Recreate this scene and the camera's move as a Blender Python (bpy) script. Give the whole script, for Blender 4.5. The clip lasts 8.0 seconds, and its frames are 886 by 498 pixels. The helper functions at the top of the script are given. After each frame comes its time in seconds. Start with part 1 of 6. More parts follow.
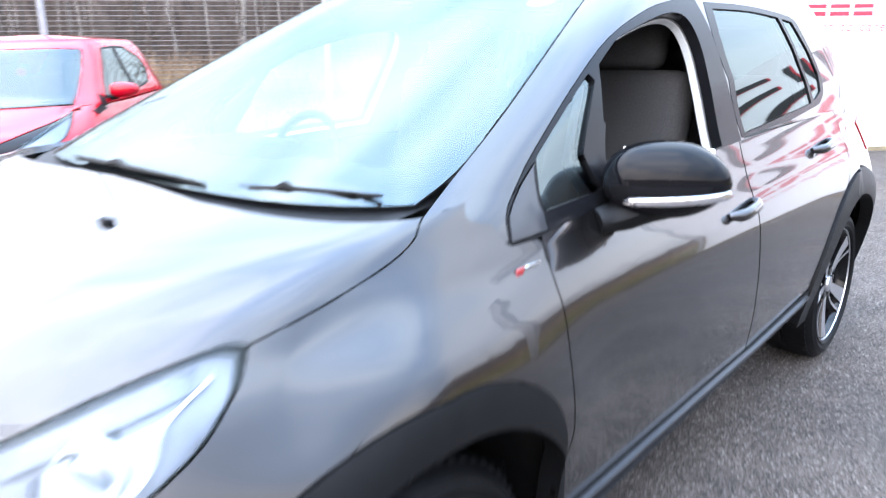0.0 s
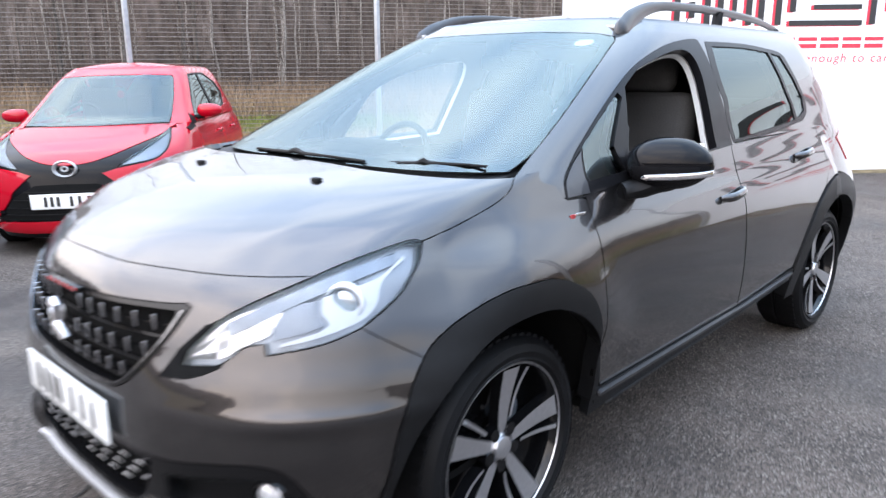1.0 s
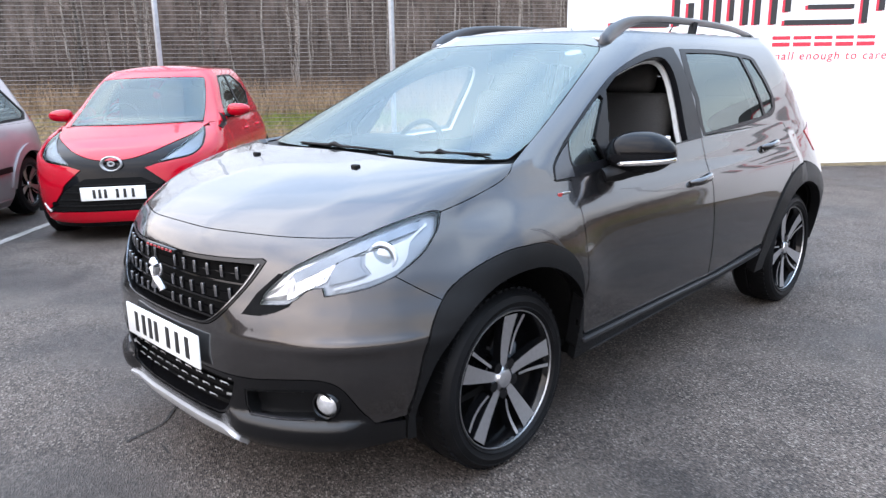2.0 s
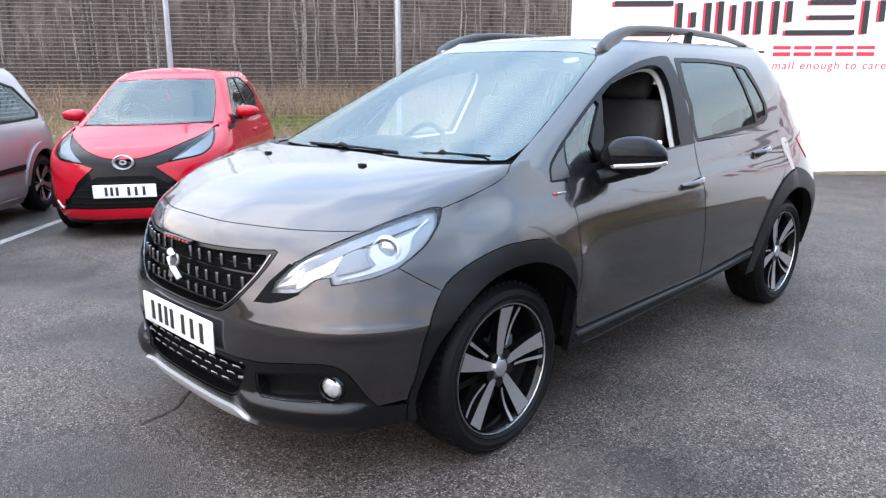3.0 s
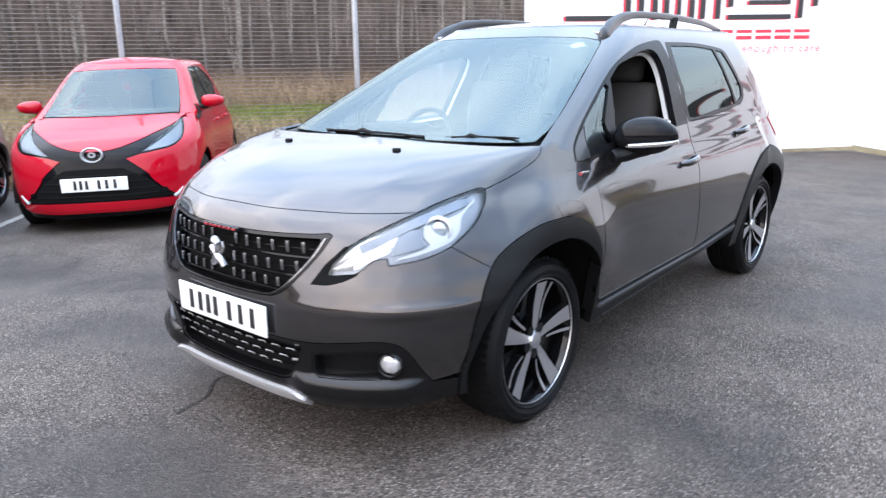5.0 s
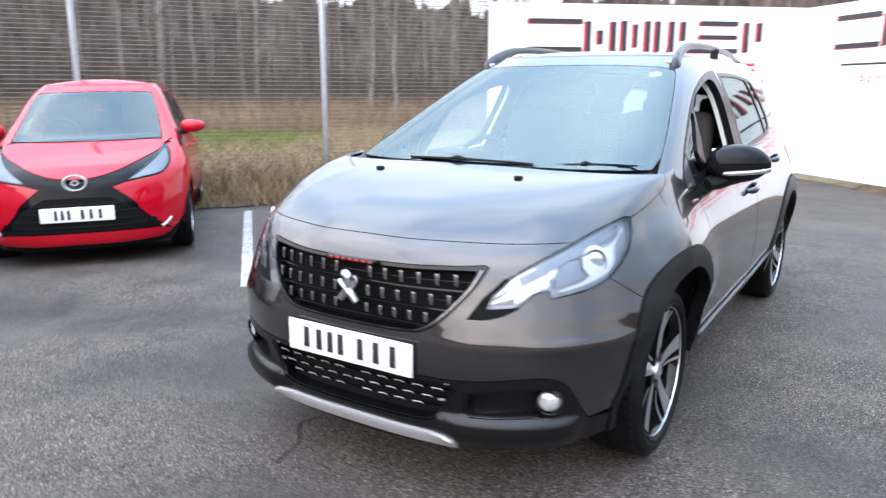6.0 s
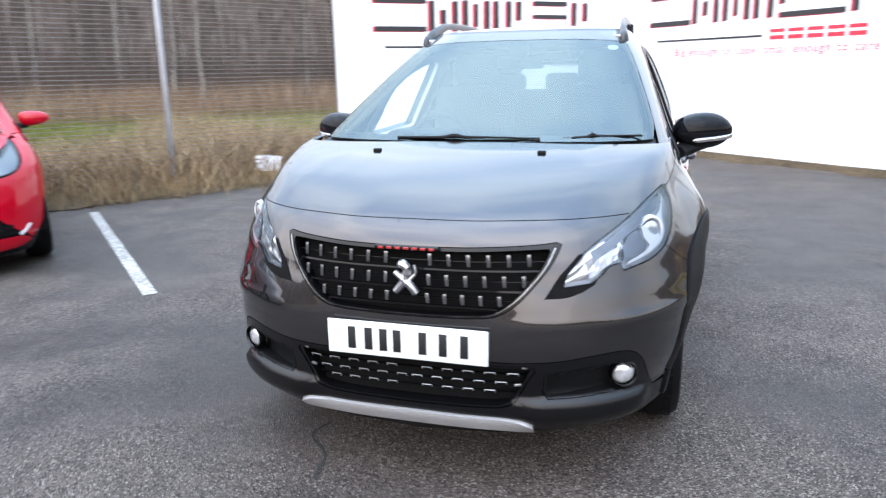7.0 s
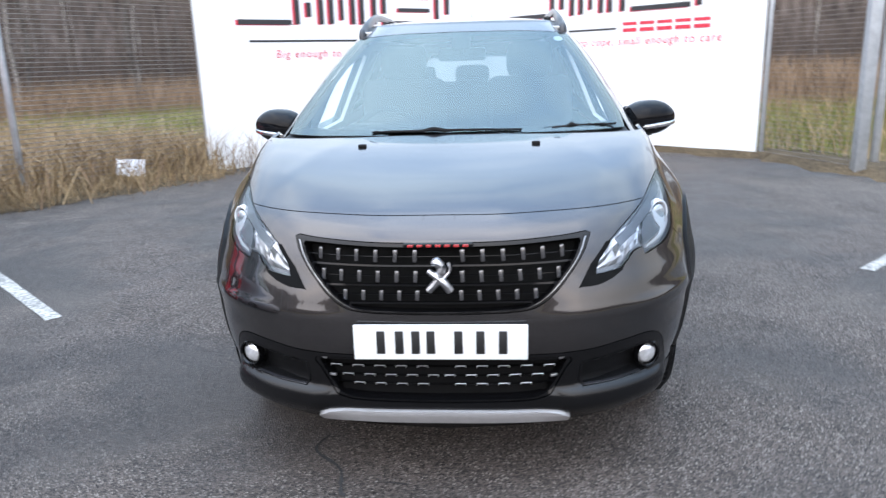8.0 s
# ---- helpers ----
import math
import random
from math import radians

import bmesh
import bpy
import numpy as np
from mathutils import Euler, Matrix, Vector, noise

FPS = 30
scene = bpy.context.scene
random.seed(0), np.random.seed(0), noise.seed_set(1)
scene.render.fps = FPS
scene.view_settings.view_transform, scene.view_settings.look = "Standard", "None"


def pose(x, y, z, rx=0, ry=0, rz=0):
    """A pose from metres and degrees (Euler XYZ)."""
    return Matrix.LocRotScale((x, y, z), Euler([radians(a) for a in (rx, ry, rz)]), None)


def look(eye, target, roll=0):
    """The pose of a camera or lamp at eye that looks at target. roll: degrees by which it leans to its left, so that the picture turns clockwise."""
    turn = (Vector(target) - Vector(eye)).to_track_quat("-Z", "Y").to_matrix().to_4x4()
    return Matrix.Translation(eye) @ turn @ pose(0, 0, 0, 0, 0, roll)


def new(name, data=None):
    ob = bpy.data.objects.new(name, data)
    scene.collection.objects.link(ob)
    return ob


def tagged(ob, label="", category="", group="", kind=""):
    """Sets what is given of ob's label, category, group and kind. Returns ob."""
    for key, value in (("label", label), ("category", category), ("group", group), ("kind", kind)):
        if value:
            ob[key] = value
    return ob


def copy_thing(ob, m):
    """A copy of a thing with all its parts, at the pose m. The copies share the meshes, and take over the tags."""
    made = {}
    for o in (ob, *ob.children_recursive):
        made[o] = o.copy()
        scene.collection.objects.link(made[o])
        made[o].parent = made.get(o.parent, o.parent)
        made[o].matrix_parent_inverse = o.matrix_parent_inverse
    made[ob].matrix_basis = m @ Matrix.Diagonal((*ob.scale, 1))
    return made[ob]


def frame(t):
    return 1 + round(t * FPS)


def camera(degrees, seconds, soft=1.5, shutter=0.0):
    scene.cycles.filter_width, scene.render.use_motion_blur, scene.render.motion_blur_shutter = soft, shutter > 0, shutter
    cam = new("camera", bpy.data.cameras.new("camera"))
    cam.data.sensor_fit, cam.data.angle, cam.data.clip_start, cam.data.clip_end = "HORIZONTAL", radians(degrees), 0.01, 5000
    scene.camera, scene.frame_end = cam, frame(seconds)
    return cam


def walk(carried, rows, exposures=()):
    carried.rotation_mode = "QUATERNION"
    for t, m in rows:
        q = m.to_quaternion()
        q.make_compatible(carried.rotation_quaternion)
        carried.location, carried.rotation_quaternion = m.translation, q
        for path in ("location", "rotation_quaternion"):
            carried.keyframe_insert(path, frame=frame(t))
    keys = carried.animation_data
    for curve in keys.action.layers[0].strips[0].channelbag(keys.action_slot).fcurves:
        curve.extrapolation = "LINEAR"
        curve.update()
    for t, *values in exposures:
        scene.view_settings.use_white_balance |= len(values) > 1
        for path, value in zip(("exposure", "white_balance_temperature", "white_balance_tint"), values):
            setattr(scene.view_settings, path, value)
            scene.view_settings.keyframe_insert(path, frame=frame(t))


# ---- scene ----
cam = camera(62.53, 8.0, soft=1.3, shutter=0.9)
PATH = [
    (0, (1.528, 0.059, 1.301), (0.2462, 1.4976, 0.7652), -0.50),
    (0.5, (1.768, -0.280, 1.288), (0.4270, 1.1072, 0.7598), -0.06),
    (1, (1.919, -0.610, 1.299), (0.5745, 0.7954, 0.8334), -0.24),
    (1.2, (1.968, -0.747, 1.314), (0.6386, 0.6678, 0.8319), -0.43),
    (2.3, (2.347, -1.017, 1.336), (0.9700, 0.3567, 0.8712), -0.54),
    (2.5, (2.367, -1.040, 1.337), (0.9936, 0.3420, 0.8853), -0.10),
    (3, (2.376, -1.083, 1.335), (1.0022, 0.2957, 0.8739), 0.06),
    (3.5, (2.373, -1.112, 1.337), (0.9942, 0.2649, 0.8869), 0.28),
    (4, (2.365, -1.136, 1.343), (1.0054, 0.2579, 0.8876), 0.35),
    (4.2, (2.351, -1.149, 1.337), (0.9964, 0.2485, 0.8745), 0.02),
    (5.3, (2.026, -1.519, 1.332), (0.8459, 0.0193, 0.8416), -0.78),
    (5.5, (1.891, -1.585, 1.313), (0.7451, -0.0103, 0.8605), -0.65),
    (6, (1.499, -1.773, 1.328), (0.4427, -0.1290, 0.9027), 0.22),
    (6.5, (1.144, -1.958, 1.336), (0.3566, -0.1745, 0.8918), -1.27),
    (7, (0.739, -2.000, 1.305), (0.1630, -0.1434, 0.8329), -0.98),
    (7.5, (0.432, -2.035, 1.300), (0.1061, -0.1184, 0.8319), -0.46),
    (8, (0.178, -2.047, 1.308), (0.0244, -0.1155, 0.8123), -1.68),
]
EXPOSURE = [(0, 1.32, 6560, 18), (0.5, 0.95, 6780, 18), (1.0, 0.66, 6900, 18), (2.5, 0.54, 6880, 18), (4.0, 0.58, 6880, 18), (5.5, 0.66, 6830, 18), (6.5, 0.60, 6800, 17), (8, 0.34, 6620, 15)]
walk(cam, [(t, look(eye, target, roll)) for t, eye, target, roll in PATH], EXPOSURE)

# ---- world and light ----
world = bpy.data.worlds.new("overcast_sky")
scene.world = world
world.use_nodes = True
wn, wl = world.node_tree.nodes, world.node_tree.links
wn.clear()
SUN_FROM = Vector((-0.30, -0.79, 0.54)).normalized()
sky = wn.new("ShaderNodeTexSky")
sky.sky_type, sky.sun_disc = "NISHITA", False
sky.sun_elevation, sky.sun_rotation = radians(30), radians(196)
sky.air_density, sky.dust_density = 1.0, 2.0
w_co = wn.new("ShaderNodeTexCoord")
w_map = wn.new("ShaderNodeMapping")
w_map.inputs["Scale"].default_value = (1.0, 1.0, 2.6)
cloud = wn.new("ShaderNodeTexNoise")
cloud.inputs["Scale"].default_value, cloud.inputs["Detail"].default_value = 1.7, 3.5
ramp = wn.new("ShaderNodeValToRGB")
ramp.color_ramp.elements[0].position, ramp.color_ramp.elements[1].position = 0.36, 0.66
ramp.color_ramp.elements[0].color, ramp.color_ramp.elements[1].color = (0.60, 0.70, 0.83, 1), (1.08, 1.07, 1.05, 1)
cl_col = wn.new("ShaderNodeMix")
cl_col.data_type = "RGBA"
cl_col.inputs["A"].default_value, cl_col.inputs["B"].default_value = (10.0, 10.4, 10.6, 1), (22.3, 32.3, 42.6, 1)
mix = wn.new("ShaderNodeMix")
mix.data_type = "RGBA"
mix.inputs["Factor"].default_value = 0.86
bg = wn.new("ShaderNodeBackground")
bg.inputs["Strength"].default_value = 0.107
w_out = wn.new("ShaderNodeOutputWorld")
wl.new(w_co.outputs["Generated"], w_map.inputs["Vector"])
wl.new(w_map.outputs["Vector"], cloud.inputs["Vector"])
wl.new(cloud.outputs["Fac"], ramp.inputs["Fac"])
wl.new(sky.outputs["Color"], mix.inputs["A"])
wl.new(cl_col.outputs["Result"], mix.inputs["B"])
# an overcast sky is about three times brighter overhead than at the horizon
w_sep = wn.new("ShaderNodeSeparateXYZ")
w_grad = wn.new("ShaderNodeMapRange")
w_grad.inputs["To Min"].default_value, w_grad.inputs["To Max"].default_value = 0.0, 1.0
w_mul = wn.new("ShaderNodeMix")
w_mul.data_type, w_mul.blend_type = "RGBA", "MULTIPLY"
w_mul.inputs["Factor"].default_value = 1.0
wl.new(w_co.outputs["Generated"], w_sep.inputs["Vector"])
w_pow = wn.new("ShaderNodeMath")
w_pow.operation = "POWER"
w_pow.inputs[1].default_value = 1.4
w_pow.use_clamp = True
wl.new(w_sep.outputs["Z"], w_pow.inputs[0])
wl.new(w_pow.outputs["Value"], w_grad.inputs["Value"])
# the cloud is brighter and warmer round the hidden sun
w_dot = wn.new("ShaderNodeVectorMath")
w_dot.operation = "DOT_PRODUCT"
w_dot.inputs[1].default_value = SUN_FROM
wl.new(w_co.outputs["Generated"], w_dot.inputs[0])
w_near = wn.new("ShaderNodeMapRange")
w_near.interpolation_type = "SMOOTHSTEP"
w_near.inputs["From Min"].default_value, w_near.inputs["From Max"].default_value = -0.15, 1.0
wl.new(w_dot.outputs["Value"], w_near.inputs["Value"])
w_glow = wn.new("ShaderNodeMix")
w_glow.data_type, w_glow.blend_type = "RGBA", "ADD"
w_glow.inputs["B"].default_value = (13.0, 11.8, 10.8, 1)
wl.new(w_near.outputs["Result"], w_glow.inputs["Factor"])
wl.new(mix.outputs["Result"], w_glow.inputs["A"])
wl.new(w_glow.outputs["Result"], w_mul.inputs["A"])
wl.new(w_grad.outputs["Result"], cl_col.inputs["Factor"])
wl.new(ramp.outputs["Color"], w_mul.inputs["B"])
wl.new(w_mul.outputs["Result"], bg.inputs["Color"])
wl.new(bg.outputs["Background"], w_out.inputs["Surface"])
sun = new("sun", bpy.data.lights.new("sun", "SUN"))
sun.data.energy, sun.data.angle, sun.data.color = 0.9, radians(120), (1.0, 0.86, 0.72)
sun.matrix_world = look(SUN_FROM * 12, (0, 0, 0))


# ---- materials ----
def material(name, colour, rough=0.5, metal=0.0, coat=0.0, spec=0.5, var=0.0, scale=20.0, bump=0.0, bump_scale=200.0, big=0.0, big_scale=2.0, rough_var=0.0, coat_rough=0.03, island=0.0, coat_ior=1.5):
    """Principled material with two scales of colour variation, roughness variation and fine relief."""
    m = bpy.data.materials.new(name)
    m.use_nodes = True
    n, l = m.node_tree.nodes, m.node_tree.links
    p = n["Principled BSDF"]
    p.inputs["Base Color"].default_value = (*colour, 1)
    p.inputs["Roughness"].default_value, p.inputs["Metallic"].default_value = rough, metal
    p.inputs["Coat Weight"].default_value, p.inputs["Coat Roughness"].default_value = coat, coat_rough
    p.inputs["Specular IOR Level"].default_value = spec
    p.inputs["Coat IOR"].default_value = coat_ior
    co = n.new("ShaderNodeTexCoord")
    last = None
    for amount, sc in ((var, scale), (big, big_scale)):
        if amount:
            t = n.new("ShaderNodeTexNoise")
            t.inputs["Scale"].default_value, t.inputs["Detail"].default_value = sc, 6.0
            l.new(co.outputs["Object"], t.inputs["Vector"])
            r = n.new("ShaderNodeMapRange")
            r.inputs["From Min"].default_value, r.inputs["From Max"].default_value = 0.3, 0.7
            r.inputs["To Min"].default_value, r.inputs["To Max"].default_value = 1 - amount, 1 + amount
            l.new(t.outputs["Fac"], r.inputs["Value"])
            mul = n.new("ShaderNodeMix")
            mul.data_type, mul.blend_type = "RGBA", "MULTIPLY"
            mul.inputs["Factor"].default_value = 1.0
            if last:
                l.new(last, mul.inputs["A"])
            else:
                mul.inputs["A"].default_value = (*colour, 1)
            l.new(r.outputs["Result"], mul.inputs["B"])
            last = mul.outputs["Result"]
            if rough_var:
                rr = n.new("ShaderNodeMapRange")
                rr.inputs["From Min"].default_value, rr.inputs["From Max"].default_value = 0.35, 0.65
                rr.inputs["To Min"].default_value, rr.inputs["To Max"].default_value = max(rough - rough_var, 0.02), min(rough + rough_var, 1)
                l.new(t.outputs["Fac"], rr.inputs["Value"])
                l.new(rr.outputs["Result"], p.inputs["Roughness"])
    if island:
        g = n.new("ShaderNodeNewGeometry")
        r = n.new("ShaderNodeMapRange")
        r.inputs["To Min"].default_value, r.inputs["To Max"].default_value = 1 - island, 1 + island
        l.new(g.outputs["Random Per Island"], r.inputs["Value"])
        mul = n.new("ShaderNodeMix")
        mul.data_type, mul.blend_type = "RGBA", "MULTIPLY"
        mul.inputs["Factor"].default_value = 1.0
        if last:
            l.new(last, mul.inputs["A"])
        else:
            mul.inputs["A"].default_value = (*colour, 1)
        l.new(r.outputs["Result"], mul.inputs["B"])
        last = mul.outputs["Result"]
    if last:
        l.new(last, p.inputs["Base Color"])
    if bump:
        t = n.new("ShaderNodeTexNoise")
        t.inputs["Scale"].default_value, t.inputs["Detail"].default_value = bump_scale, 4.0
        l.new(co.outputs["Object"], t.inputs["Vector"])
        b = n.new("ShaderNodeBump")
        b.inputs["Strength"].default_value, b.inputs["Distance"].default_value = bump, 0.002
        l.new(t.outputs["Fac"], b.inputs["Height"])
        l.new(b.outputs["Normal"], p.inputs["Normal"])
    return m


def stretched(m, sx, sz):
    """Draws a material's colour pattern out upright, like stems."""
    n, l = m.node_tree.nodes, m.node_tree.links
    mp = n.new("ShaderNodeMapping")
    mp.inputs["Scale"].default_value = (sx, sx, sz)
    co = [x for x in n if x.type == "TEX_COORD"][0]
    for x in [x for x in n if x.type == "TEX_NOISE"]:
        l.new(mp.outputs["Vector"], x.inputs["Vector"])
    l.new(co.outputs["Object"], mp.inputs["Vector"])


def clear_glass(name, tint=(0.93, 0.97, 0.96), see=0.85, ior=2.15):
    """Thin pane: lets the light through and mirrors at grazing angles."""
    m = bpy.data.materials.new(name)
    m.use_nodes = True
    n, l = m.node_tree.nodes, m.node_tree.links
    n.clear()
    out = n.new("ShaderNodeOutputMaterial")
    tr, gl, fr, mx = n.new("ShaderNodeBsdfTransparent"), n.new("ShaderNodeBsdfGlossy"), n.new("ShaderNodeFresnel"), n.new("ShaderNodeMixShader")
    tr.inputs["Color"].default_value = (*[c * see for c in tint], 1)
    gl.inputs["Roughness"].default_value = 0.01
    gl.inputs["Color"].default_value = (0.80, 0.92, 0.91, 1)
    fr.inputs["IOR"].default_value = ior
    l.new(fr.outputs["Fac"], mx.inputs["Fac"])
    l.new(tr.outputs["BSDF"], mx.inputs[1])
    l.new(gl.outputs["BSDF"], mx.inputs[2])
    l.new(mx.outputs["Shader"], out.inputs["Surface"])
    return m


PAINT = material("grey_metallic_paint", (0.046, 0.0427, 0.0435), 0.23, 0.92, 1.0, coat_ior=1.62, coat_rough=0.03, var=0.10, scale=900, big=0.04, big_scale=3, rough_var=0.03)
RED = material("red_paint", (0.42, 0.003, 0.014), 0.30, 0.0, 1.0, spec=0.0, big=0.05, big_scale=4, var=0.03, scale=60)
MAUVE = material("silver_mauve_paint", (0.36, 0.325, 0.335), 0.38, 0.5, 1.0, big=0.05, big_scale=4, var=0.05, scale=700)
PLASTIC = material("dark_grey_plastic", (0.0062, 0.0063, 0.0068), 0.42, spec=0.18, var=0.12, scale=40, bump=0.25, bump_scale=900, big=0.1, big_scale=6)
SATINBLACK = material("satin_black_bumper", (0.0032, 0.0032, 0.0036), 0.20, spec=0.36, var=0.12, scale=40, bump=0.15, bump_scale=900, big=0.1, big_scale=6)
GLOSS = material("gloss_black", (0.0035, 0.0035, 0.004), 0.12, coat=0.15, spec=0.25, var=0.1, scale=30)
DARK = material("black_void", (0.006, 0.006, 0.006), 0.9, spec=0.1, var=0.2, scale=30)
RUBBER = material("tyre_rubber", (0.0055, 0.0055, 0.006), 0.5, spec=0.12, var=0.25, scale=14, bump=0.3, bump_scale=300, big=0.15, big_scale=4)
SHELL = material("mirror_shell_black", (0.004, 0.004, 0.005), 0.06, spec=0.17, var=0.1, scale=30)
FRAME = material("satin_black_frame", (0.007, 0.007, 0.008), 0.22, spec=0.14, var=0.15, scale=50)
SEAL = material("window_rubber", (0.007, 0.007, 0.0075), 0.5, spec=0.14, var=0.15, scale=50)
CHROME = material("chrome", (0.78, 0.78, 0.80), 0.08, 1.0, var=0.04, scale=20)
SATIN = material("satin_silver", (0.58, 0.58, 0.60), 0.32, 1.0, var=0.05, scale=60, bump=0.05, bump_scale=400)
MACHINED = material("machined_alloy", (0.62, 0.62, 0.64), 0.38, 1.0, coat=0.6, var=0.06, scale=80)
FIN = material("smoked_chrome", (0.30, 0.30, 0.31), 0.22, 1.0, var=0.1, scale=60)
RAILGREY = material("rail_grey", (0.034, 0.034, 0.038), 0.35, 0.4, coat=0.5, var=0.06, scale=60)
SKID = material("skid_silver", (0.46, 0.45, 0.45), 0.36, 0.4, var=0.05, scale=40)
DISC = material("brake_steel", (0.30, 0.29, 0.28), 0.4, 1.0, var=0.15, scale=40)
PLATE = material("plate_white", (0.80, 0.80, 0.78), 0.30, coat=0.5, var=0.03, scale=30)
INK = material("black_ink", (0.012, 0.012, 0.012), 0.45, var=0.1, scale=60)
LAMPRED = material("tail_lamp_red", (0.42, 0.01, 0.012), 0.12, coat=1.0, var=0.05, scale=30)
BADGERED = material("badge_red", (0.36, 0.022, 0.025), 0.25, coat=1.0, var=0.05, scale=80)
AMBER = material("lamp_reflector", (0.25, 0.27, 0.30), 0.30, 0.35, var=0.15, scale=26, bump=0.1, bump_scale=60)
GUIDE = material("white_light_guide", (0.60, 0.62, 0.65), 0.25, coat=0.6, var=0.03, scale=60)
BALL = material("projector_glass", (0.50, 0.53, 0.56), 0.05, 0.6, coat=1.0, var=0.1, scale=40)
FOG = material("fog_lamp_glass", (0.66, 0.66, 0.67), 0.14, 0.6, coat=1.0, var=0.3, scale=45, bump=0.6, bump_scale=70)
LAMPGREY = material("lamp_bezel", (0.19, 0.21, 0.24), 0.25, 0.4, var=0.15, scale=30)
CLOTH = material("seat_cloth", (0.055, 0.052, 0.050), 0.9, spec=0.2, var=0.2, scale=200, bump=0.5, bump_scale=600, big=0.1, big_scale=5)
TRIM = material("pale_interior_trim", (0.55, 0.54, 0.52), 0.75, var=0.05, scale=60, bump=0.15, bump_scale=400)
DASH = material("dashboard_black", (0.018, 0.018, 0.019), 0.6, var=0.15, scale=60, bump=0.3, bump_scale=500)
PAPER = material("white_paper", (0.78, 0.78, 0.80), 0.7, var=0.04, scale=20)
GLASS = clear_glass("windscreen_glass", (0.88, 0.97, 1.0), 0.90, 2.1)
CLEAR = clear_glass("clear_glass", (0.90, 0.95, 0.95), 0.86, 1.75)
TINT = clear_glass("tinted_glass", (0.62, 0.60, 0.58), 0.30)
REARGLASS = clear_glass("tailgate_glass", (0.80, 0.84, 0.86), 0.42, 1.6)
LENS = clear_glass("lamp_lens", (0.97, 0.98, 1.0), 0.97, 1.4)


# ---- mesh tools ----
def spl(x, pts):
    """Smooth monotone curve through a few (x, y) pairs."""
    X, Y = np.array([p[0] for p in pts], float), np.array([p[1] for p in pts], float)
    h = np.diff(X)
    d = np.diff(Y) / h
    m = np.zeros(len(X))
    for i in range(1, len(X) - 1):
        if d[i - 1] * d[i] > 0:
            w1, w2 = 2 * h[i] + h[i - 1], h[i] + 2 * h[i - 1]
            m[i] = (w1 + w2) / (w1 / d[i - 1] + w2 / d[i])
    m[0], m[-1] = d[0], d[-1]
    x = np.clip(np.asarray(x, float), X[0], X[-1])
    i = np.clip(np.searchsorted(X, x, side="right") - 1, 0, len(X) - 2)
    t = (x - X[i]) / h[i]
    return (2*t**3 - 3*t**2 + 1)*Y[i] + (t**3 - 2*t**2 + t)*h[i]*m[i] + (3*t**2 - 2*t**3)*Y[i + 1] + (t**3 - t**2)*h[i]*m[i + 1]


def step(x, a, b):
    t = np.clip((np.asarray(x, float) - a) / (b - a), 0, 1)
    return t * t * (3 - 2 * t)


def curve(pts, n=5, closed=False):
    """Catmull-Rom line through pts."""
    P = [np.array(p, float) for p in pts]
    k = len(P)
    out = []
    for i in range(k if closed else k - 1):
        if closed:
            a, b, c, d = P[i - 1], P[i], P[(i + 1) % k], P[(i + 2) % k]
        else:
            a, b, c, d = P[max(i - 1, 0)], P[i], P[i + 1], P[min(i + 2, k - 1)]
        for j in range(n):
            t = j / n
            out.append(0.5 * (2*b + (c - a)*t + (2*a - 5*b + 4*c - d)*t*t + (3*b - a - 3*c + d)*t**3))
    if not closed:
        out.append(P[-1])
    return [tuple(p) for p in out]


def finish(name, verts, faces, mat, parent=None, normals=None, label="", smooth=True, slots=None, auto=None):
    """One mesh object from plain lists."""
    me = bpy.data.meshes.new(name)
    me.from_pydata([tuple(map(float, v)) for v in verts], [], faces)
    for m in (mat if isinstance(mat, (list, tuple)) else [mat]):
        me.materials.append(m)
    me.validate()
    me.polygons.foreach_set("use_smooth", [smooth] * len(me.polygons))
    if slots is not None:
        me.polygons.foreach_set("material_index", slots)
    me.update()
    if auto:
        me.set_sharp_from_angle(angle=radians(auto))
    if normals is not None:
        me.normals_split_custom_set_from_vertices([tuple(map(float, v)) for v in normals])
    ob = new(name, me)
    if parent:
        ob.parent = parent
    if label:
        ob["label"] = label
    return ob


def part(name, bm, mat, parent=None, label="", smooth=True, auto=35):
    """A bmesh as one mesh object under a thing or a part."""
    bmesh.ops.recalc_face_normals(bm, faces=bm.faces)
    me = bpy.data.meshes.new(name)
    bm.to_mesh(me)
    bm.free()
    for m in (mat if isinstance(mat, (list, tuple)) else [mat]):
        me.materials.append(m)
    me.polygons.foreach_set("use_smooth", [smooth] * len(me.polygons))
    if smooth:
        me.set_sharp_from_angle(angle=radians(auto))
    ob = new(name, me)
    if parent:
        ob.parent = parent
    if label:
        ob["label"] = label
    return ob


def box(bm, cx, cy, cz, sx, sy, sz, bevel=0.0, m=None, seg=2):
    r = bmesh.ops.create_cube(bm, size=1.0)
    vs = r["verts"]
    bmesh.ops.scale(bm, vec=(sx, sy, sz), verts=vs)
    if bevel:
        es = list({e for v in vs for e in v.link_edges})
        g = bmesh.ops.bevel(bm, geom=es, offset=bevel, segments=seg, affect="EDGES", profile=0.5)
        vs = list({v for f in g["faces"] for v in f.verts} | {v for v in vs if v.is_valid})
    mat = Matrix.Translation((cx, cy, cz)) @ (m or Matrix())
    bmesh.ops.transform(bm, matrix=mat, verts=vs)
    return vs


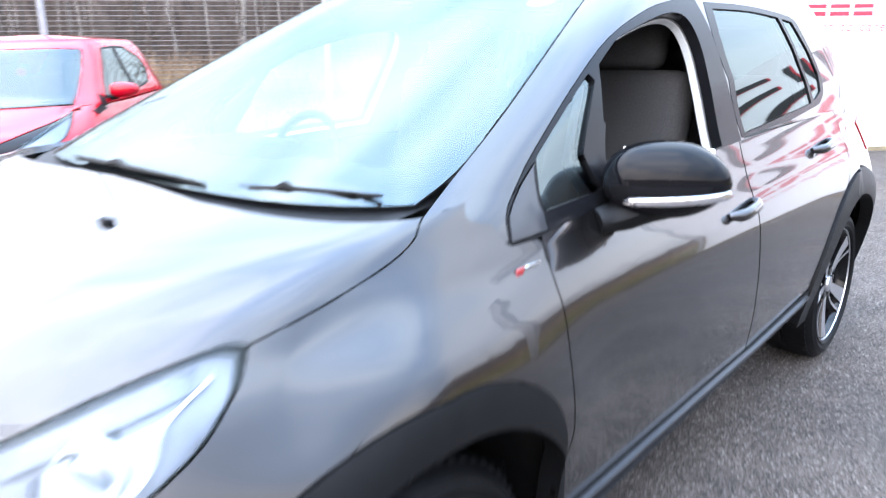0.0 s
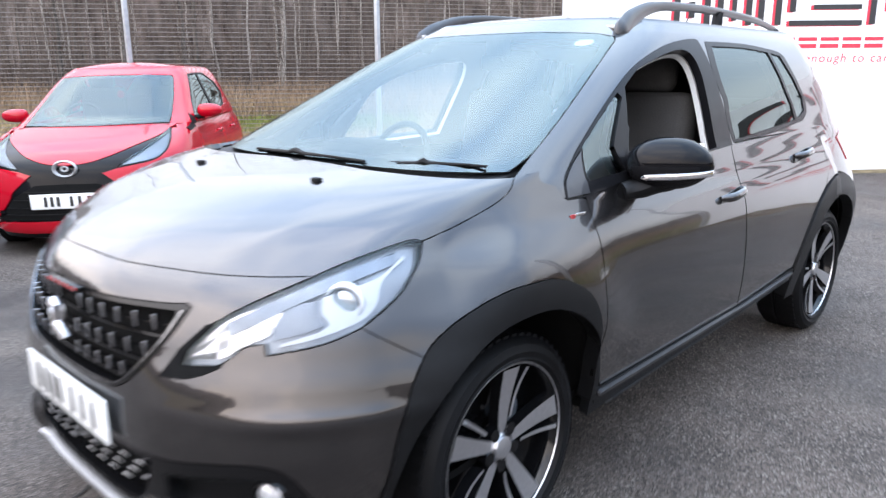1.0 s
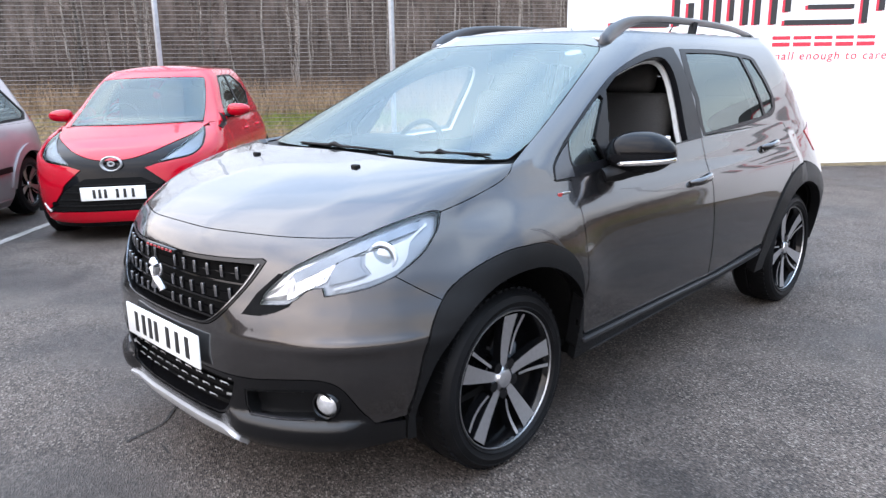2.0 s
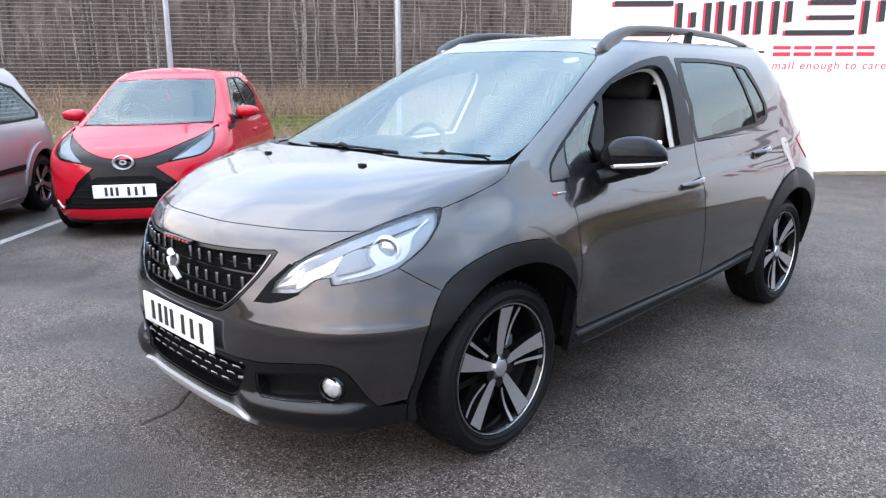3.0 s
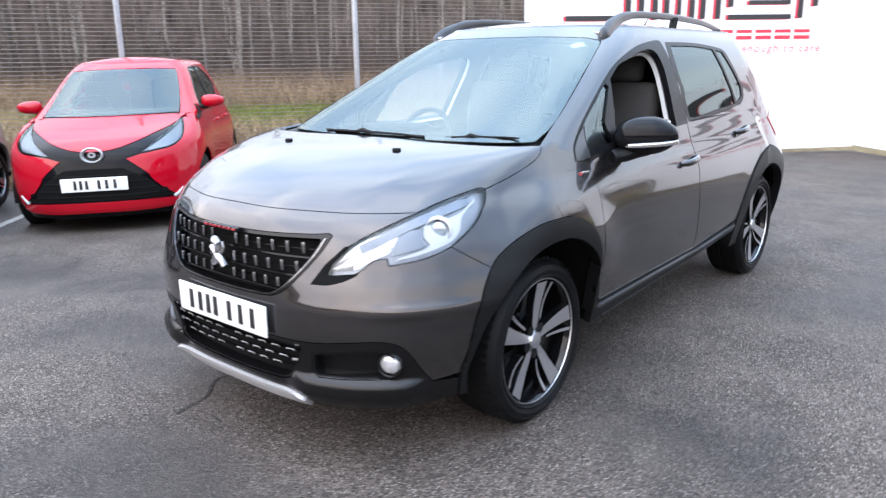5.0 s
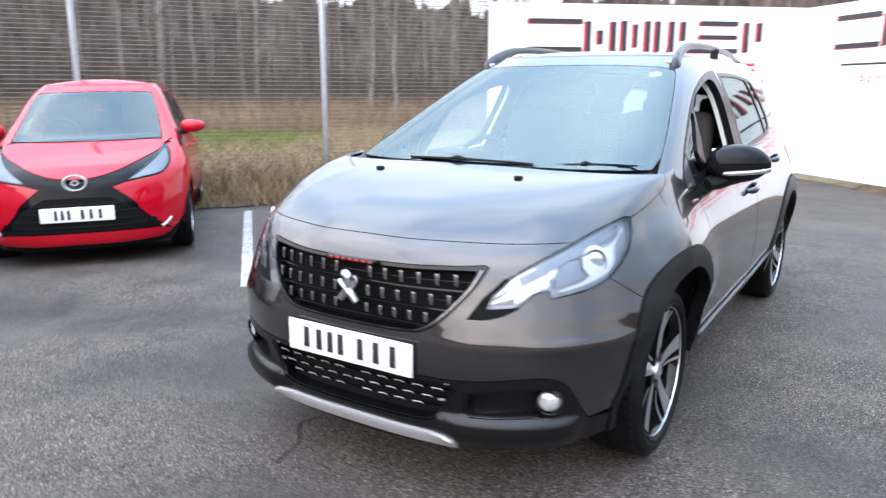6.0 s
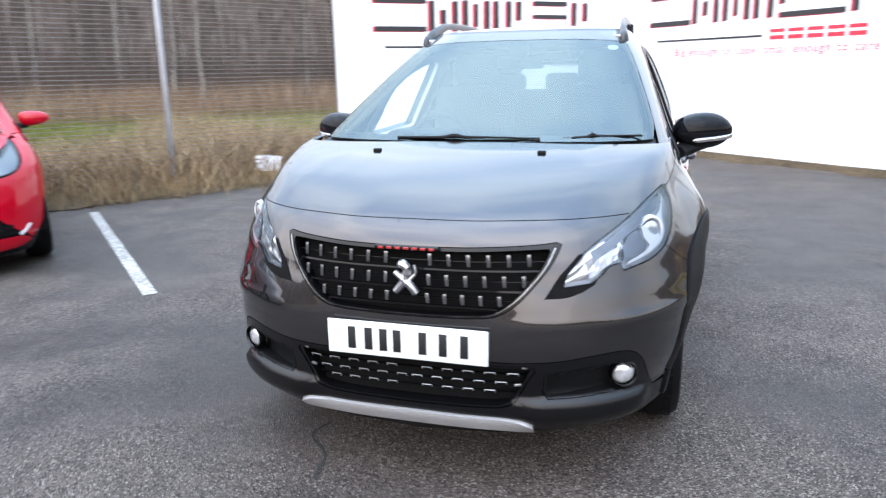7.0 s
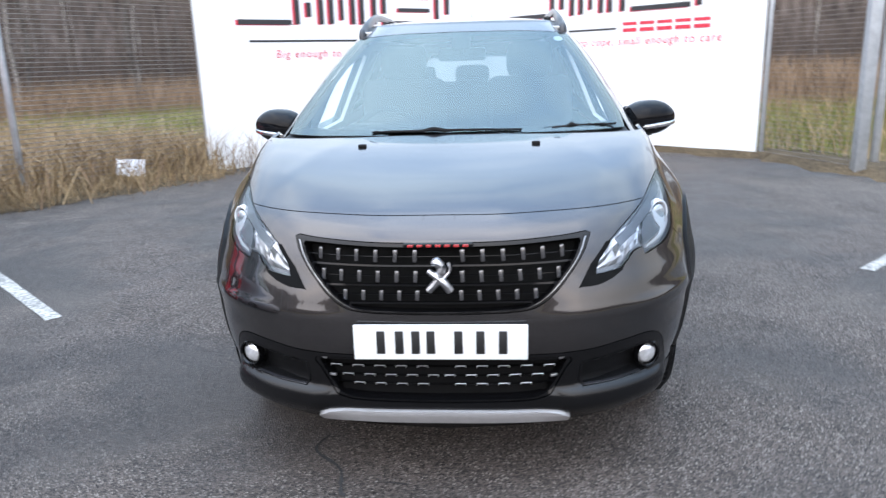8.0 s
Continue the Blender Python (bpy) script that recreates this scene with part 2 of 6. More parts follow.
def tube(bm, pts, radius, seg=8, flat=1.0, close=True):
    """A round bar along pts; radius may be a list."""
    P = [Vector(p) for p in pts]
    rings = []
    for i, p in enumerate(P):
        d = (P[min(i + 1, len(P) - 1)] - P[max(i - 1, 0)]).normalized()
        up = Vector((0, 0, 1)) if abs(d.z) < 0.95 else Vector((0, 1, 0))
        a = d.cross(up).normalized()
        b = a.cross(d)
        r = radius[i] if isinstance(radius, (list, tuple)) else radius
        rings.append([bm.verts.new(p + a * (r * flat * math.cos(k * 2 * math.pi / seg)) + b * (r * math.sin(k * 2 * math.pi / seg))) for k in range(seg)])
    for i in range(len(rings) - 1):
        for k in range(seg):
            bm.faces.new((rings[i][k], rings[i][(k + 1) % seg], rings[i + 1][(k + 1) % seg], rings[i + 1][k]))
    if close:
        bm.faces.new(rings[0][::-1])
        bm.faces.new(rings[-1])


def lathe(bm, profile, axis="X", seg=48, centre=(0, 0, 0), close=False):
    """Turn (along, radius) pairs about an axis through centre."""
    rings = []
    for along, r in profile:
        ring = []
        for k in range(seg):
            a = 2 * math.pi * k / seg
            c, s = r * math.cos(a), r * math.sin(a)
            q = (along, c, s) if axis == "X" else ((c, along, s) if axis == "Y" else (c, s, along))
            ring.append(bm.verts.new(Vector(q) + Vector(centre)))
        rings.append(ring)
    for i in range(len(rings) - 1):
        for k in range(seg):
            bm.faces.new((rings[i][k], rings[i][(k + 1) % seg], rings[i + 1][(k + 1) % seg], rings[i + 1][k]))
    if close:
        bm.faces.new(rings[0])
        bm.faces.new(rings[-1])


def prism(bm, outline, place, depth, both=True):
    """Extrude a 2D outline: place(u, v, d) gives the point; d from 0 (front) to depth."""
    n = len(outline)
    a = [bm.verts.new(place(u, v, 0.0)) for u, v in outline]
    b = [bm.verts.new(place(u, v, depth)) for u, v in outline]
    bm.faces.new(a)
    if both:
        bm.faces.new(b[::-1])
    for i in range(n):
        bm.faces.new((a[i], a[(i + 1) % n], b[(i + 1) % n], b[i]))


def in_poly(x, y, poly):
    px, py = np.array([p[0] for p in poly]), np.array([p[1] for p in poly])
    qx, qy = np.roll(px, -1), np.roll(py, -1)
    x, y = np.asarray(x, float)[..., None], np.asarray(y, float)[..., None]
    hit = (py > y) != (qy > y)
    with np.errstate(divide="ignore", invalid="ignore"):
        xi = px + (y - py) * (qx - px) / np.where(qy == py, 1e-12, qy - py)
    return (hit & (x < xi)).sum(-1) % 2 == 1


def cut_cells(us, zs, inside, holes):
    """Cells of a flat (u, z) grid, cut along the outlines: kept inside `inside` and outside `holes`."""
    polys = ([inside] if inside else []) + list(holes)
    du, dz = len(us) - 1, len(zs) - 1
    owner = {}
    for poly in polys:
        for k in range(len(poly)):
            p, q = poly[k], poly[(k + 1) % len(poly)]
            i0 = np.searchsorted(us, min(p[0], q[0]) - 1e-9) - 1
            i1 = np.searchsorted(us, max(p[0], q[0]) + 1e-9)
            j0 = np.searchsorted(zs, min(p[1], q[1]) - 1e-9) - 1
            j1 = np.searchsorted(zs, max(p[1], q[1]) + 1e-9)
            for i in range(max(i0, 0), min(i1, du)):
                for j in range(max(j0, 0), min(j1, dz)):
                    owner.setdefault((i, j), []).append((p, q))
    out = []
    for i in range(du):
        for j in range(dz):
            cell = [[(us[i], zs[j]), (us[i + 1], zs[j]), (us[i + 1], zs[j + 1]), (us[i], zs[j + 1])]]
            for p, q in owner.get((i, j), ()):
                nxt = []
                dx, dy = q[0] - p[0], q[1] - p[1]
                if abs(dx) + abs(dy) < 1e-9:
                    continue
                scale = 1e-7 * math.hypot(dx, dy)
                for c in cell:
                    d = [dx * (v[1] - p[1]) - dy * (v[0] - p[0]) for v in c]
                    if min(d) > -scale or max(d) < scale:
                        nxt.append(c)
                        continue
                    A, Bq = [], []
                    for k in range(len(c)):
                        v, w, dv, dw = c[k], c[(k + 1) % len(c)], d[k], d[(k + 1) % len(c)]
                        if dv >= -scale:
                            A.append(v)
                        if dv <= scale:
                            Bq.append(v)
                        if (dv > scale and dw < -scale) or (dv < -scale and dw > scale):
                            t = dv / (dv - dw)
                            x = (v[0] + t * (w[0] - v[0]), v[1] + t * (w[1] - v[1]))
                            A.append(x)
                            Bq.append(x)
                    nxt += [c2 for c2 in (A, Bq) if len(c2) >= 3]
                cell = nxt
            out += cell
    if not out:
        return []
    cx, cy = np.array([np.mean([v[0] for v in c]) for c in out]), np.array([np.mean([v[1] for v in c]) for c in out])
    keep = in_poly(cx, cy, inside) if inside else np.ones(len(out), bool)
    for h in holes:
        keep &= ~in_poly(cx, cy, h)
    return [c for c, k in zip(out, keep) if k]


def flat_mesh(cells):
    """Shared vertices, with the corners of neighbours taken in along straight edges."""
    index, pts, faces = {}, [], []
    for c in cells:
        f = []
        for v in c:
            key = (round(v[0], 6), round(v[1], 6))
            if key not in index:
                index[key] = len(pts)
                pts.append(v)
            if index[key] not in f:
                f.append(index[key])
        if len(f) >= 3:
            faces.append(f)
    P = np.array(pts, float)

    def border():
        n = {}
        for f in faces:
            for a, b in zip(f, f[1:] + f[:1]):
                n[(min(a, b), max(a, b))] = n.get((min(a, b), max(a, b)), 0) + 1
        return {e for e, k in n.items() if k == 1}

    edges = border()
    ids = np.array(sorted({v for e in edges for v in e}))
    if len(ids):
        Q = P[ids]
        for fi, f in enumerate(faces):
            g, changed = [], False
            for a, b in zip(f, f[1:] + f[:1]):
                g.append(a)
                if (min(a, b), max(a, b)) in edges:
                    d = P[b] - P[a]
                    L = d @ d
                    if L < 1e-12:
                        continue
                    r = Q - P[a]
                    t = (r @ d) / L
                    off = np.abs(r[:, 0] * d[1] - r[:, 1] * d[0]) / math.sqrt(L)
                    on = np.where((t > 1e-4) & (t < 1 - 1e-4) & (off < 2e-6))[0]
                    if len(on):
                        g += [int(ids[k]) for k in on[np.argsort(t[on])] if int(ids[k]) not in f]
                        changed = True
            if changed:
                faces[fi] = g
    return P, faces, border()


def panel(name, fn, us, zs, inside, holes, mat, parent, side=1, depth=0.012, gap=0.0016, lift=0.0, label="", both=False):
    """A curved sheet cut from the surface fn(u, z), with turned-in edges. side: 1 or -1; both: the two halves in one mesh."""
    P, faces, edges = flat_mesh(cut_cells(us, zs, inside, holes))
    X = fn(P[:, 0], P[:, 1])
    e = 1e-4
    N = np.cross(fn(P[:, 0] + e, P[:, 1]) - fn(np.maximum(P[:, 0] - e, 0), P[:, 1]), fn(P[:, 0], P[:, 1] + e) - fn(P[:, 0], P[:, 1] - e))
    N /= np.linalg.norm(N, axis=1)[:, None] + 1e-12
    mid = np.stack([0 * X[:, 0], np.clip(X[:, 1], 1.2, 3.0), np.full(len(X), 0.55)], 1)
    N *= np.sign(((X - mid) * N).sum(1))[:, None]
    N[P[:, 0] < 1e-6, 0] = 0
    X = X + N * lift
    # winding
    for k, f in enumerate(faces):
        Q = X[f]
        if np.cross(Q - Q[0], np.roll(Q, -1, 0) - Q[0]).sum(0) @ N[f].mean(0) < 0:
            faces[k] = f[::-1]
    push, V, rim = np.zeros_like(X), X.copy(), []
    for f in faces:
        for a, b in zip(f, f[1:] + f[:1]):
            if (min(a, b), max(a, b)) in edges and not (P[a, 0] < 1e-6 and P[b, 0] < 1e-6):
                d = X[b] - X[a]
                w = np.cross(N[a], d)
                w /= np.linalg.norm(w) + 1e-12
                push[a] += w
                push[b] += w
                rim.append((a, b))
    L = np.linalg.norm(push, axis=1)[:, None]
    push = np.where(L > 1e-9, push / np.maximum(L, 1e-9), 0)
    push[P[:, 0] < 1e-6, 0] = 0
    V = X + push * gap
    verts, norms, all_faces = [], [], []
    for s in ((1, -1) if both else (side,)):
        base = len(verts)
        M = np.array([s, 1, 1])
        verts += list(V * M)
        norms += list(N * M)
        all_faces += [[base + i for i in (f if s == 1 else f[::-1])] for f in faces]
        if depth:
            b2 = len(verts)
            ids = sorted({v for r in rim for v in r})
            at = {v: k for k, v in enumerate(ids)}
            for v in ids:
                for d in (0.0, depth):
                    verts.append((V[v] - N[v] * d) * M)
                    norms.append((0, 0, 0))
            for a, b in rim:
                q = [b2 + 2 * at[a], b2 + 2 * at[a] + 1, b2 + 2 * at[b] + 1, b2 + 2 * at[b]]
                all_faces.append(q if s == 1 else q[::-1])
    return finish(name, verts, all_faces, mat, parent, norms, label)


class Shape:
    """A car's outer skin: a lower body of level outlines (nose, flanks, tail) and a cabin above it."""

    def __init__(self, nose, half, power, corner, tail, gf, gh, gr, y1, yg, gn=3.5, gb=0.56, waist=0.012, crease=1.0, bow=3.2, shoulder=0.0, flare=()):
        self.flare = flare
        self.shoulder = shoulder
        self.nose, self.half, self.power, self.corner, self.tail = nose, half, power, corner, tail
        self.gf, self.gh, self.gr, self.y1, self.yg, self.gn, self.gb, self.waist, self.crease, self.bow = gf, gh, gr, y1, yg, gn, gb, waist, crease, bow

    def body(self, u, z):
        u, z = np.asarray(u, float), np.asarray(z, float)
        y0, a, n, ye = spl(z, self.nose), spl(z, self.half), spl(z, self.power), spl(z, self.corner)
        b = ye - y0
        ph = np.clip(u, 0, 1) * math.pi / 2
        s, c = np.sin(ph), np.cos(ph)
        r = (np.abs(s / a)**n + np.abs(c / b)**n)**(-1 / n)
        k = self.crease
        r = r + k * 0.007 * np.exp(-((z - 0.570) / 0.026)**2) * step(u, 0.40, 0.54) * (1 - step(u, 0.66, 0.78))
        r = r + k * 0.009 * np.exp(-((u - 0.44 - 0.55 * (z - 0.9)) / 0.045)**2) * step(z, 0.88, 0.97) * (1 - step(z, 1.03, 1.062))
        if self.flare:
            # the cheek below the lamps slopes out, then tucks in
            win = step(u, 0.12, 0.34) * (1 - step(u, 0.80, 0.99))
            r = r + win * spl(z, [(.34, 0), (.40, .008), (.46, .0115), (.53, .0140), (.565, .0160), (.600, .0105), (.64, .0015), (.70, -.0135), (.76, -.021), (.82, -.027), (.89, -.028), (.96, -.016), (1.03, 0), (1.1, 0)])
            # the lower lip stands out below the fog lamps
            lip = step(u, 0.22, 0.31) * (1 - step(u, 0.53, 0.61))
            r = r + lip * spl(z, [(.17, -.02), (.22, .0), (.258, .024), (.288, .036), (.311, .035), (.329, .012), (.341, .001), (.36, 0), (1.1, 0)])
        x, y = r * s, ye - r * c
        t = np.clip(u - 1, 0, 1)
        yr = ye + t * (self.y1 - ye)
        dx = -self.waist * np.sin(math.pi * np.clip(t, 0, 1))**2
        # upright doors below a shoulder line
        line = self.shoulder * spl(z, [(.10, 0), (.62, 0), (.68, .12), (.74, .36), (.80, .84), (.84, 1.0), (.88, .74), (.94, .18), (1.0, 0), (1.1, 0)])
        x = x + line * step(u, 0.80, 1.0)
        dx = dx + line
        ph2 = np.clip(u - 2, 0, 1) * math.pi / 2
        b2 = spl(z, self.tail) - self.y1
        r2 = (np.abs(np.cos(ph2) / a)**self.bow + np.abs(np.sin(ph2) / b2)**self.bow)**(-1 / self.bow)
        x = np.where(u <= 1, x, np.where(u <= 2, a + dx, r2 * np.cos(ph2)))
        y = np.where(u <= 1, y, np.where(u <= 2, yr, self.y1 + r2 * np.sin(ph2)))
        for hub in self.flare:
            rr = np.hypot(y - hub, z - 0.318)
            x = x + (0.027 if hub < 2 else 0.004) * np.exp(-((rr - 0.44) / 0.13)**2) * step(z, 0.45, 0.62) * step(u, 0.70, 0.86)
        return np.stack([x, y, z + 0 * x], -1)

    def cabin(self, u, z):
        u, z = np.asarray(u, float), np.asarray(z, float)
        y0, a, yt = spl(z, self.gf), spl(z, self.gh), spl(z, self.gr)
        n, b = self.gn, self.gb
        ye = y0 + b
        ph = np.clip(u, 0, 1) * math.pi / 2
        s, c = np.sin(ph), np.cos(ph)
        r = (np.abs(s / a)**n + np.abs(c / b)**n)**(-1 / n)
        x, y = r * s, ye - r * c
        t = np.clip(u - 1, 0, 1)
        yr = ye + t * (self.yg - ye)
        ph2 = np.clip(u - 2, 0, 1) * math.pi / 2
        b2 = yt - self.yg
        r2 = (np.abs(np.cos(ph2) / a)**3.0 + np.abs(np.sin(ph2) / b2)**3.0)**(-1 / 3.0)
        x = np.where(u <= 1, x, np.where(u <= 2, a, r2 * np.cos(ph2)))
        y = np.where(u <= 1, y, np.where(u <= 2, yr, self.yg + r2 * np.sin(ph2)))
        return np.stack([x, y, z + 0 * x], -1)

    def at(self, fn, y, z):
        """The u at which the surface's level line at z reaches y."""
        lo, hi = 0.0, 3.0
        for _ in range(40):
            m = (lo + hi) / 2
            if float(fn(m, z)[1]) < y:
                lo = m
            else:
                hi = m
        return (lo + hi) / 2

    def yz(self, fn, pts):
        """(y, z) pairs as (u, z) pairs."""
        return [(self.at(fn, y, z), z) for y, z in pts]


# ---- the grey crossover ----
HERO = Shape(
    nose=[(.17, .07), (.22, .03), (.27, .004), (.40, -.002), (.50, -.010), (.60, -.004), (.70, .002), (.79, .024), (.83, .045), (.87, .085), (.91, .150), (.95, .250), (.985, .385), (1.015, .54), (1.035, .68), (1.05, .80), (1.065, .95)],
    half=[(.17, .77), (.25, .805), (.34, .826), (.42, .844), (.55, .862), (.64, .866), (.72, .860), (.80, .842), (.87, .818), (.91, .803), (.96, .784), (1.02, .757), (1.065, .735)],
    power=[(.2, 3.0), (.4, 2.8), (.6, 2.6), (.87, 2.6), (.93, 2.7), (.985, 3.0), (1.03, 3.6), (1.065, 4.5)],
    corner=[(.2, .80), (.85, .82), (.95, .90), (1.02, 1.0), (1.065, 1.15)],
    tail=[(.17, 4.06), (.3, 4.13), (.55, 4.15), (.7, 4.12), (.85, 4.05), (1.065, 3.98)],
    gf=[(.90, .62), (1.0, .70), (1.045, .775), (1.2, 1.09), (1.44, 1.60), (1.5, 1.74)],
    gh=[(.90, .80), (.96, .783), (1.05, .742), (1.2, .682), (1.35, .615), (1.44, .560), (1.5, .51)],
    gr=[(.90, 4.02), (1.05, 3.97), (1.25, 3.86), (1.44, 3.70), (1.5, 3.6)],
    y1=3.30, yg=3.35, waist=.006, shoulder=.019, flare=(.795, 3.333))
HB, HC = HERO.body, HERO.cabin
B_US = np.concatenate([np.linspace(0, 1, 51), np.linspace(1, 2, 49)[1:], np.linspace(2, 3, 25)[1:]])
B_ZS = np.concatenate([np.linspace(.17, .87, 36), np.linspace(.87, 1.065, 32)[1:]])
C_US = np.concatenate([np.linspace(0, 1, 45), np.linspace(1, 2, 41)[1:], np.linspace(2, 3, 21)[1:]])
C_ZS = np.linspace(.93, 1.5, 39)
HUBS = (.795, 3.333)
WHEEL_R = .318


def sub(us, lo, hi):
    i, j = np.searchsorted(us, lo - 1e-9), np.searchsorted(us, hi + 1e-9)
    return us[max(i - 1, 0):min(j, len(us) - 1) + 1]


def skin(name, fn, inside, holes, mat, parent, **kw):
    us, zs = (B_US, B_ZS) if fn == HB else (C_US, C_ZS)
    if inside:
        U, Z = [p[0] for p in inside], [p[1] for p in inside]
        us, zs = sub(us, max(min(U), us[0]), min(max(U), us[-1])), sub(zs, max(min(Z), zs[0]), min(max(Z), zs[-1]))
    return panel(name, fn, us, zs, inside, holes, mat, parent, **kw)


def power(a, k):
    return math.copysign(abs(a)**k, a)


def arc_yz(cy, cz, r, a0, a1, n=26):
    return [(cy - r * math.cos(radians(a0 + (a1 - a0) * k / n)), cz + r * math.sin(radians(a0 + (a1 - a0) * k / n))) for k in range(n + 1)]


def build_wheel(parent, x, y, r, side, rim_r=.226, turn=0.0, spokes=5, tyre_w=.205, detail=True):
    """Alloy wheel with a tyre; the outer face lies at x on that side."""
    bm = bmesh.new()
    s = side
    lathe(bm, [(0.0, rim_r * .99), (-.012, rim_r * .955), (-.03, rim_r * .93), (-.15, rim_r * .90), (-.19, rim_r * .97)], "X", 56)
    lathe(bm, [(-.085, .0005), (-.085, rim_r * .92)], "X", 40)
    w = part("wheel", bm, GLOSS, parent)
    w.matrix_basis = pose(s * x, y, r, turn if s > 0 else -turn, 0, 0 if s > 0 else 180)
    bm = bmesh.new()
    hw = tyre_w
    lathe(bm, [(-.012, rim_r * .985), (.006, rim_r + .008), (.011, rim_r + .011), (.008, rim_r + .015), (.012, rim_r + .030), (.0135, rim_r + .032), (.012, rim_r + .035), (.006, r * .92), (.0075, r * .925), (.002, r * .94), (-.012, r * .972), (-.028, r * .992), (-.06, r), (-.10, r), (-.105, r - .006), (-.112, r - .006), (-.117, r), (-hw + .05, r), (-hw + .02, r * .99), (-hw + .0, r * .93), (-hw, rim_r + .02), (-hw + .02, rim_r * .97)], "X", 72)
    ty = part("tyre", bm, RUBBER, w)
    if detail:
        bm = bmesh.new()
        for k in range(60):
            vs = box(bm, -.030, 0, r * .980, .030, .018, .012)
            bmesh.ops.transform(bm, matrix=Matrix.Rotation(2 * math.pi * k / 60, 4, "X"), verts=vs)
        part("tread", bm, RUBBER, ty, smooth=False)
    bm = bmesh.new()
    lathe(bm, [(-.012, rim_r * .972), (.000, rim_r * .985), (.002, rim_r * .988), (.002, rim_r * .995), (-.004, rim_r * 1.006)], "X", 72)
    part("rim_lip", bm, MACHINED, w)
    if not detail:
        bm = bmesh.new()
        lathe(bm, [(-.02, .0005), (-.018, rim_r * .3), (-.03, rim_r * .6), (-.014, rim_r * .94)], "X", 40)
        part("wheel_cover", bm, MACHINED, w)
        return w

    def arm(w0, w1, lean, r0, r1, dish, bend):
        n = 7
        bm = bmesh.new()
        rows = []
        for i in range(n):
            t = i / (n - 1)
            rr = r0 + (r1 - r0) * t
            half = (w0 + (w1 - w0) * t) / 2
            ang = lean * t + bend * t * t
            x0 = -.022 + .020 * t - dish * math.sin(math.pi * t)
            row = []
            for dz, dxx in ((-half - .006, -.03), (-half, 0), (half, 0), (half + .006, -.03)):
                c, s2 = math.cos(ang), math.sin(ang)
                row.append(bm.verts.new((x0 + dxx, dz * c + rr * s2, rr * c - dz * s2)))
            rows.append(row)
        for i in range(n - 1):
            for k in range(3):
                f = bm.faces.new((rows[i][k], rows[i + 1][k], rows[i + 1][k + 1], rows[i][k + 1]))
                f.material_index = 0 if k == 1 else 1
        return bm

    for k in range(spokes):
        a = 2 * math.pi * k / spokes
        for w0, w1, lean, off, dish in ((.030, .066, .05, 0.0, .004), (.009, .013, -.06, -.42, .010)):
            bm = arm(w0, w1, lean, .045 if w0 > .02 else .085, rim_r * .945, dish, .0)
            bmesh.ops.transform(bm, matrix=Matrix.Rotation(a + off, 4, "X"), verts=bm.verts)
            part("spoke", bm, [MACHINED, GLOSS], w, smooth=False)
        bm = bmesh.new()
        bmesh.ops.create_cone(bm, cap_ends=True, segments=14, radius1=.021, radius2=.019, depth=.03, matrix=Matrix.Rotation(a + .62, 4, "X") @ Matrix.Translation((-.032, 0, .054)) @ Matrix.Rotation(math.pi / 2, 4, "Y"))
        part("wheel_bolt", bm, GLOSS, w)
    bm = bmesh.new()
    lathe(bm, [(-.06, .058), (-.034, .054), (-.028, .046), (-.024, .036), (-.020, .033), (-.012, .031), (-.010, .024), (-.009, .0005)], "X", 32)
    part("hub_cap", bm, MACHINED, w)
    bm = bmesh.new()
    lathe(bm, [(-.10, .075), (-.10, .138), (-.115, .138), (-.115, .07)], "X", 40)
    part("brake_disc", bm, DISC, w)
    bm = bmesh.new()
    box(bm, -.105, .11, .02, .06, .06, .13, .012)
    part("brake_caliper", bm, LAMPGREY, w)
    return w


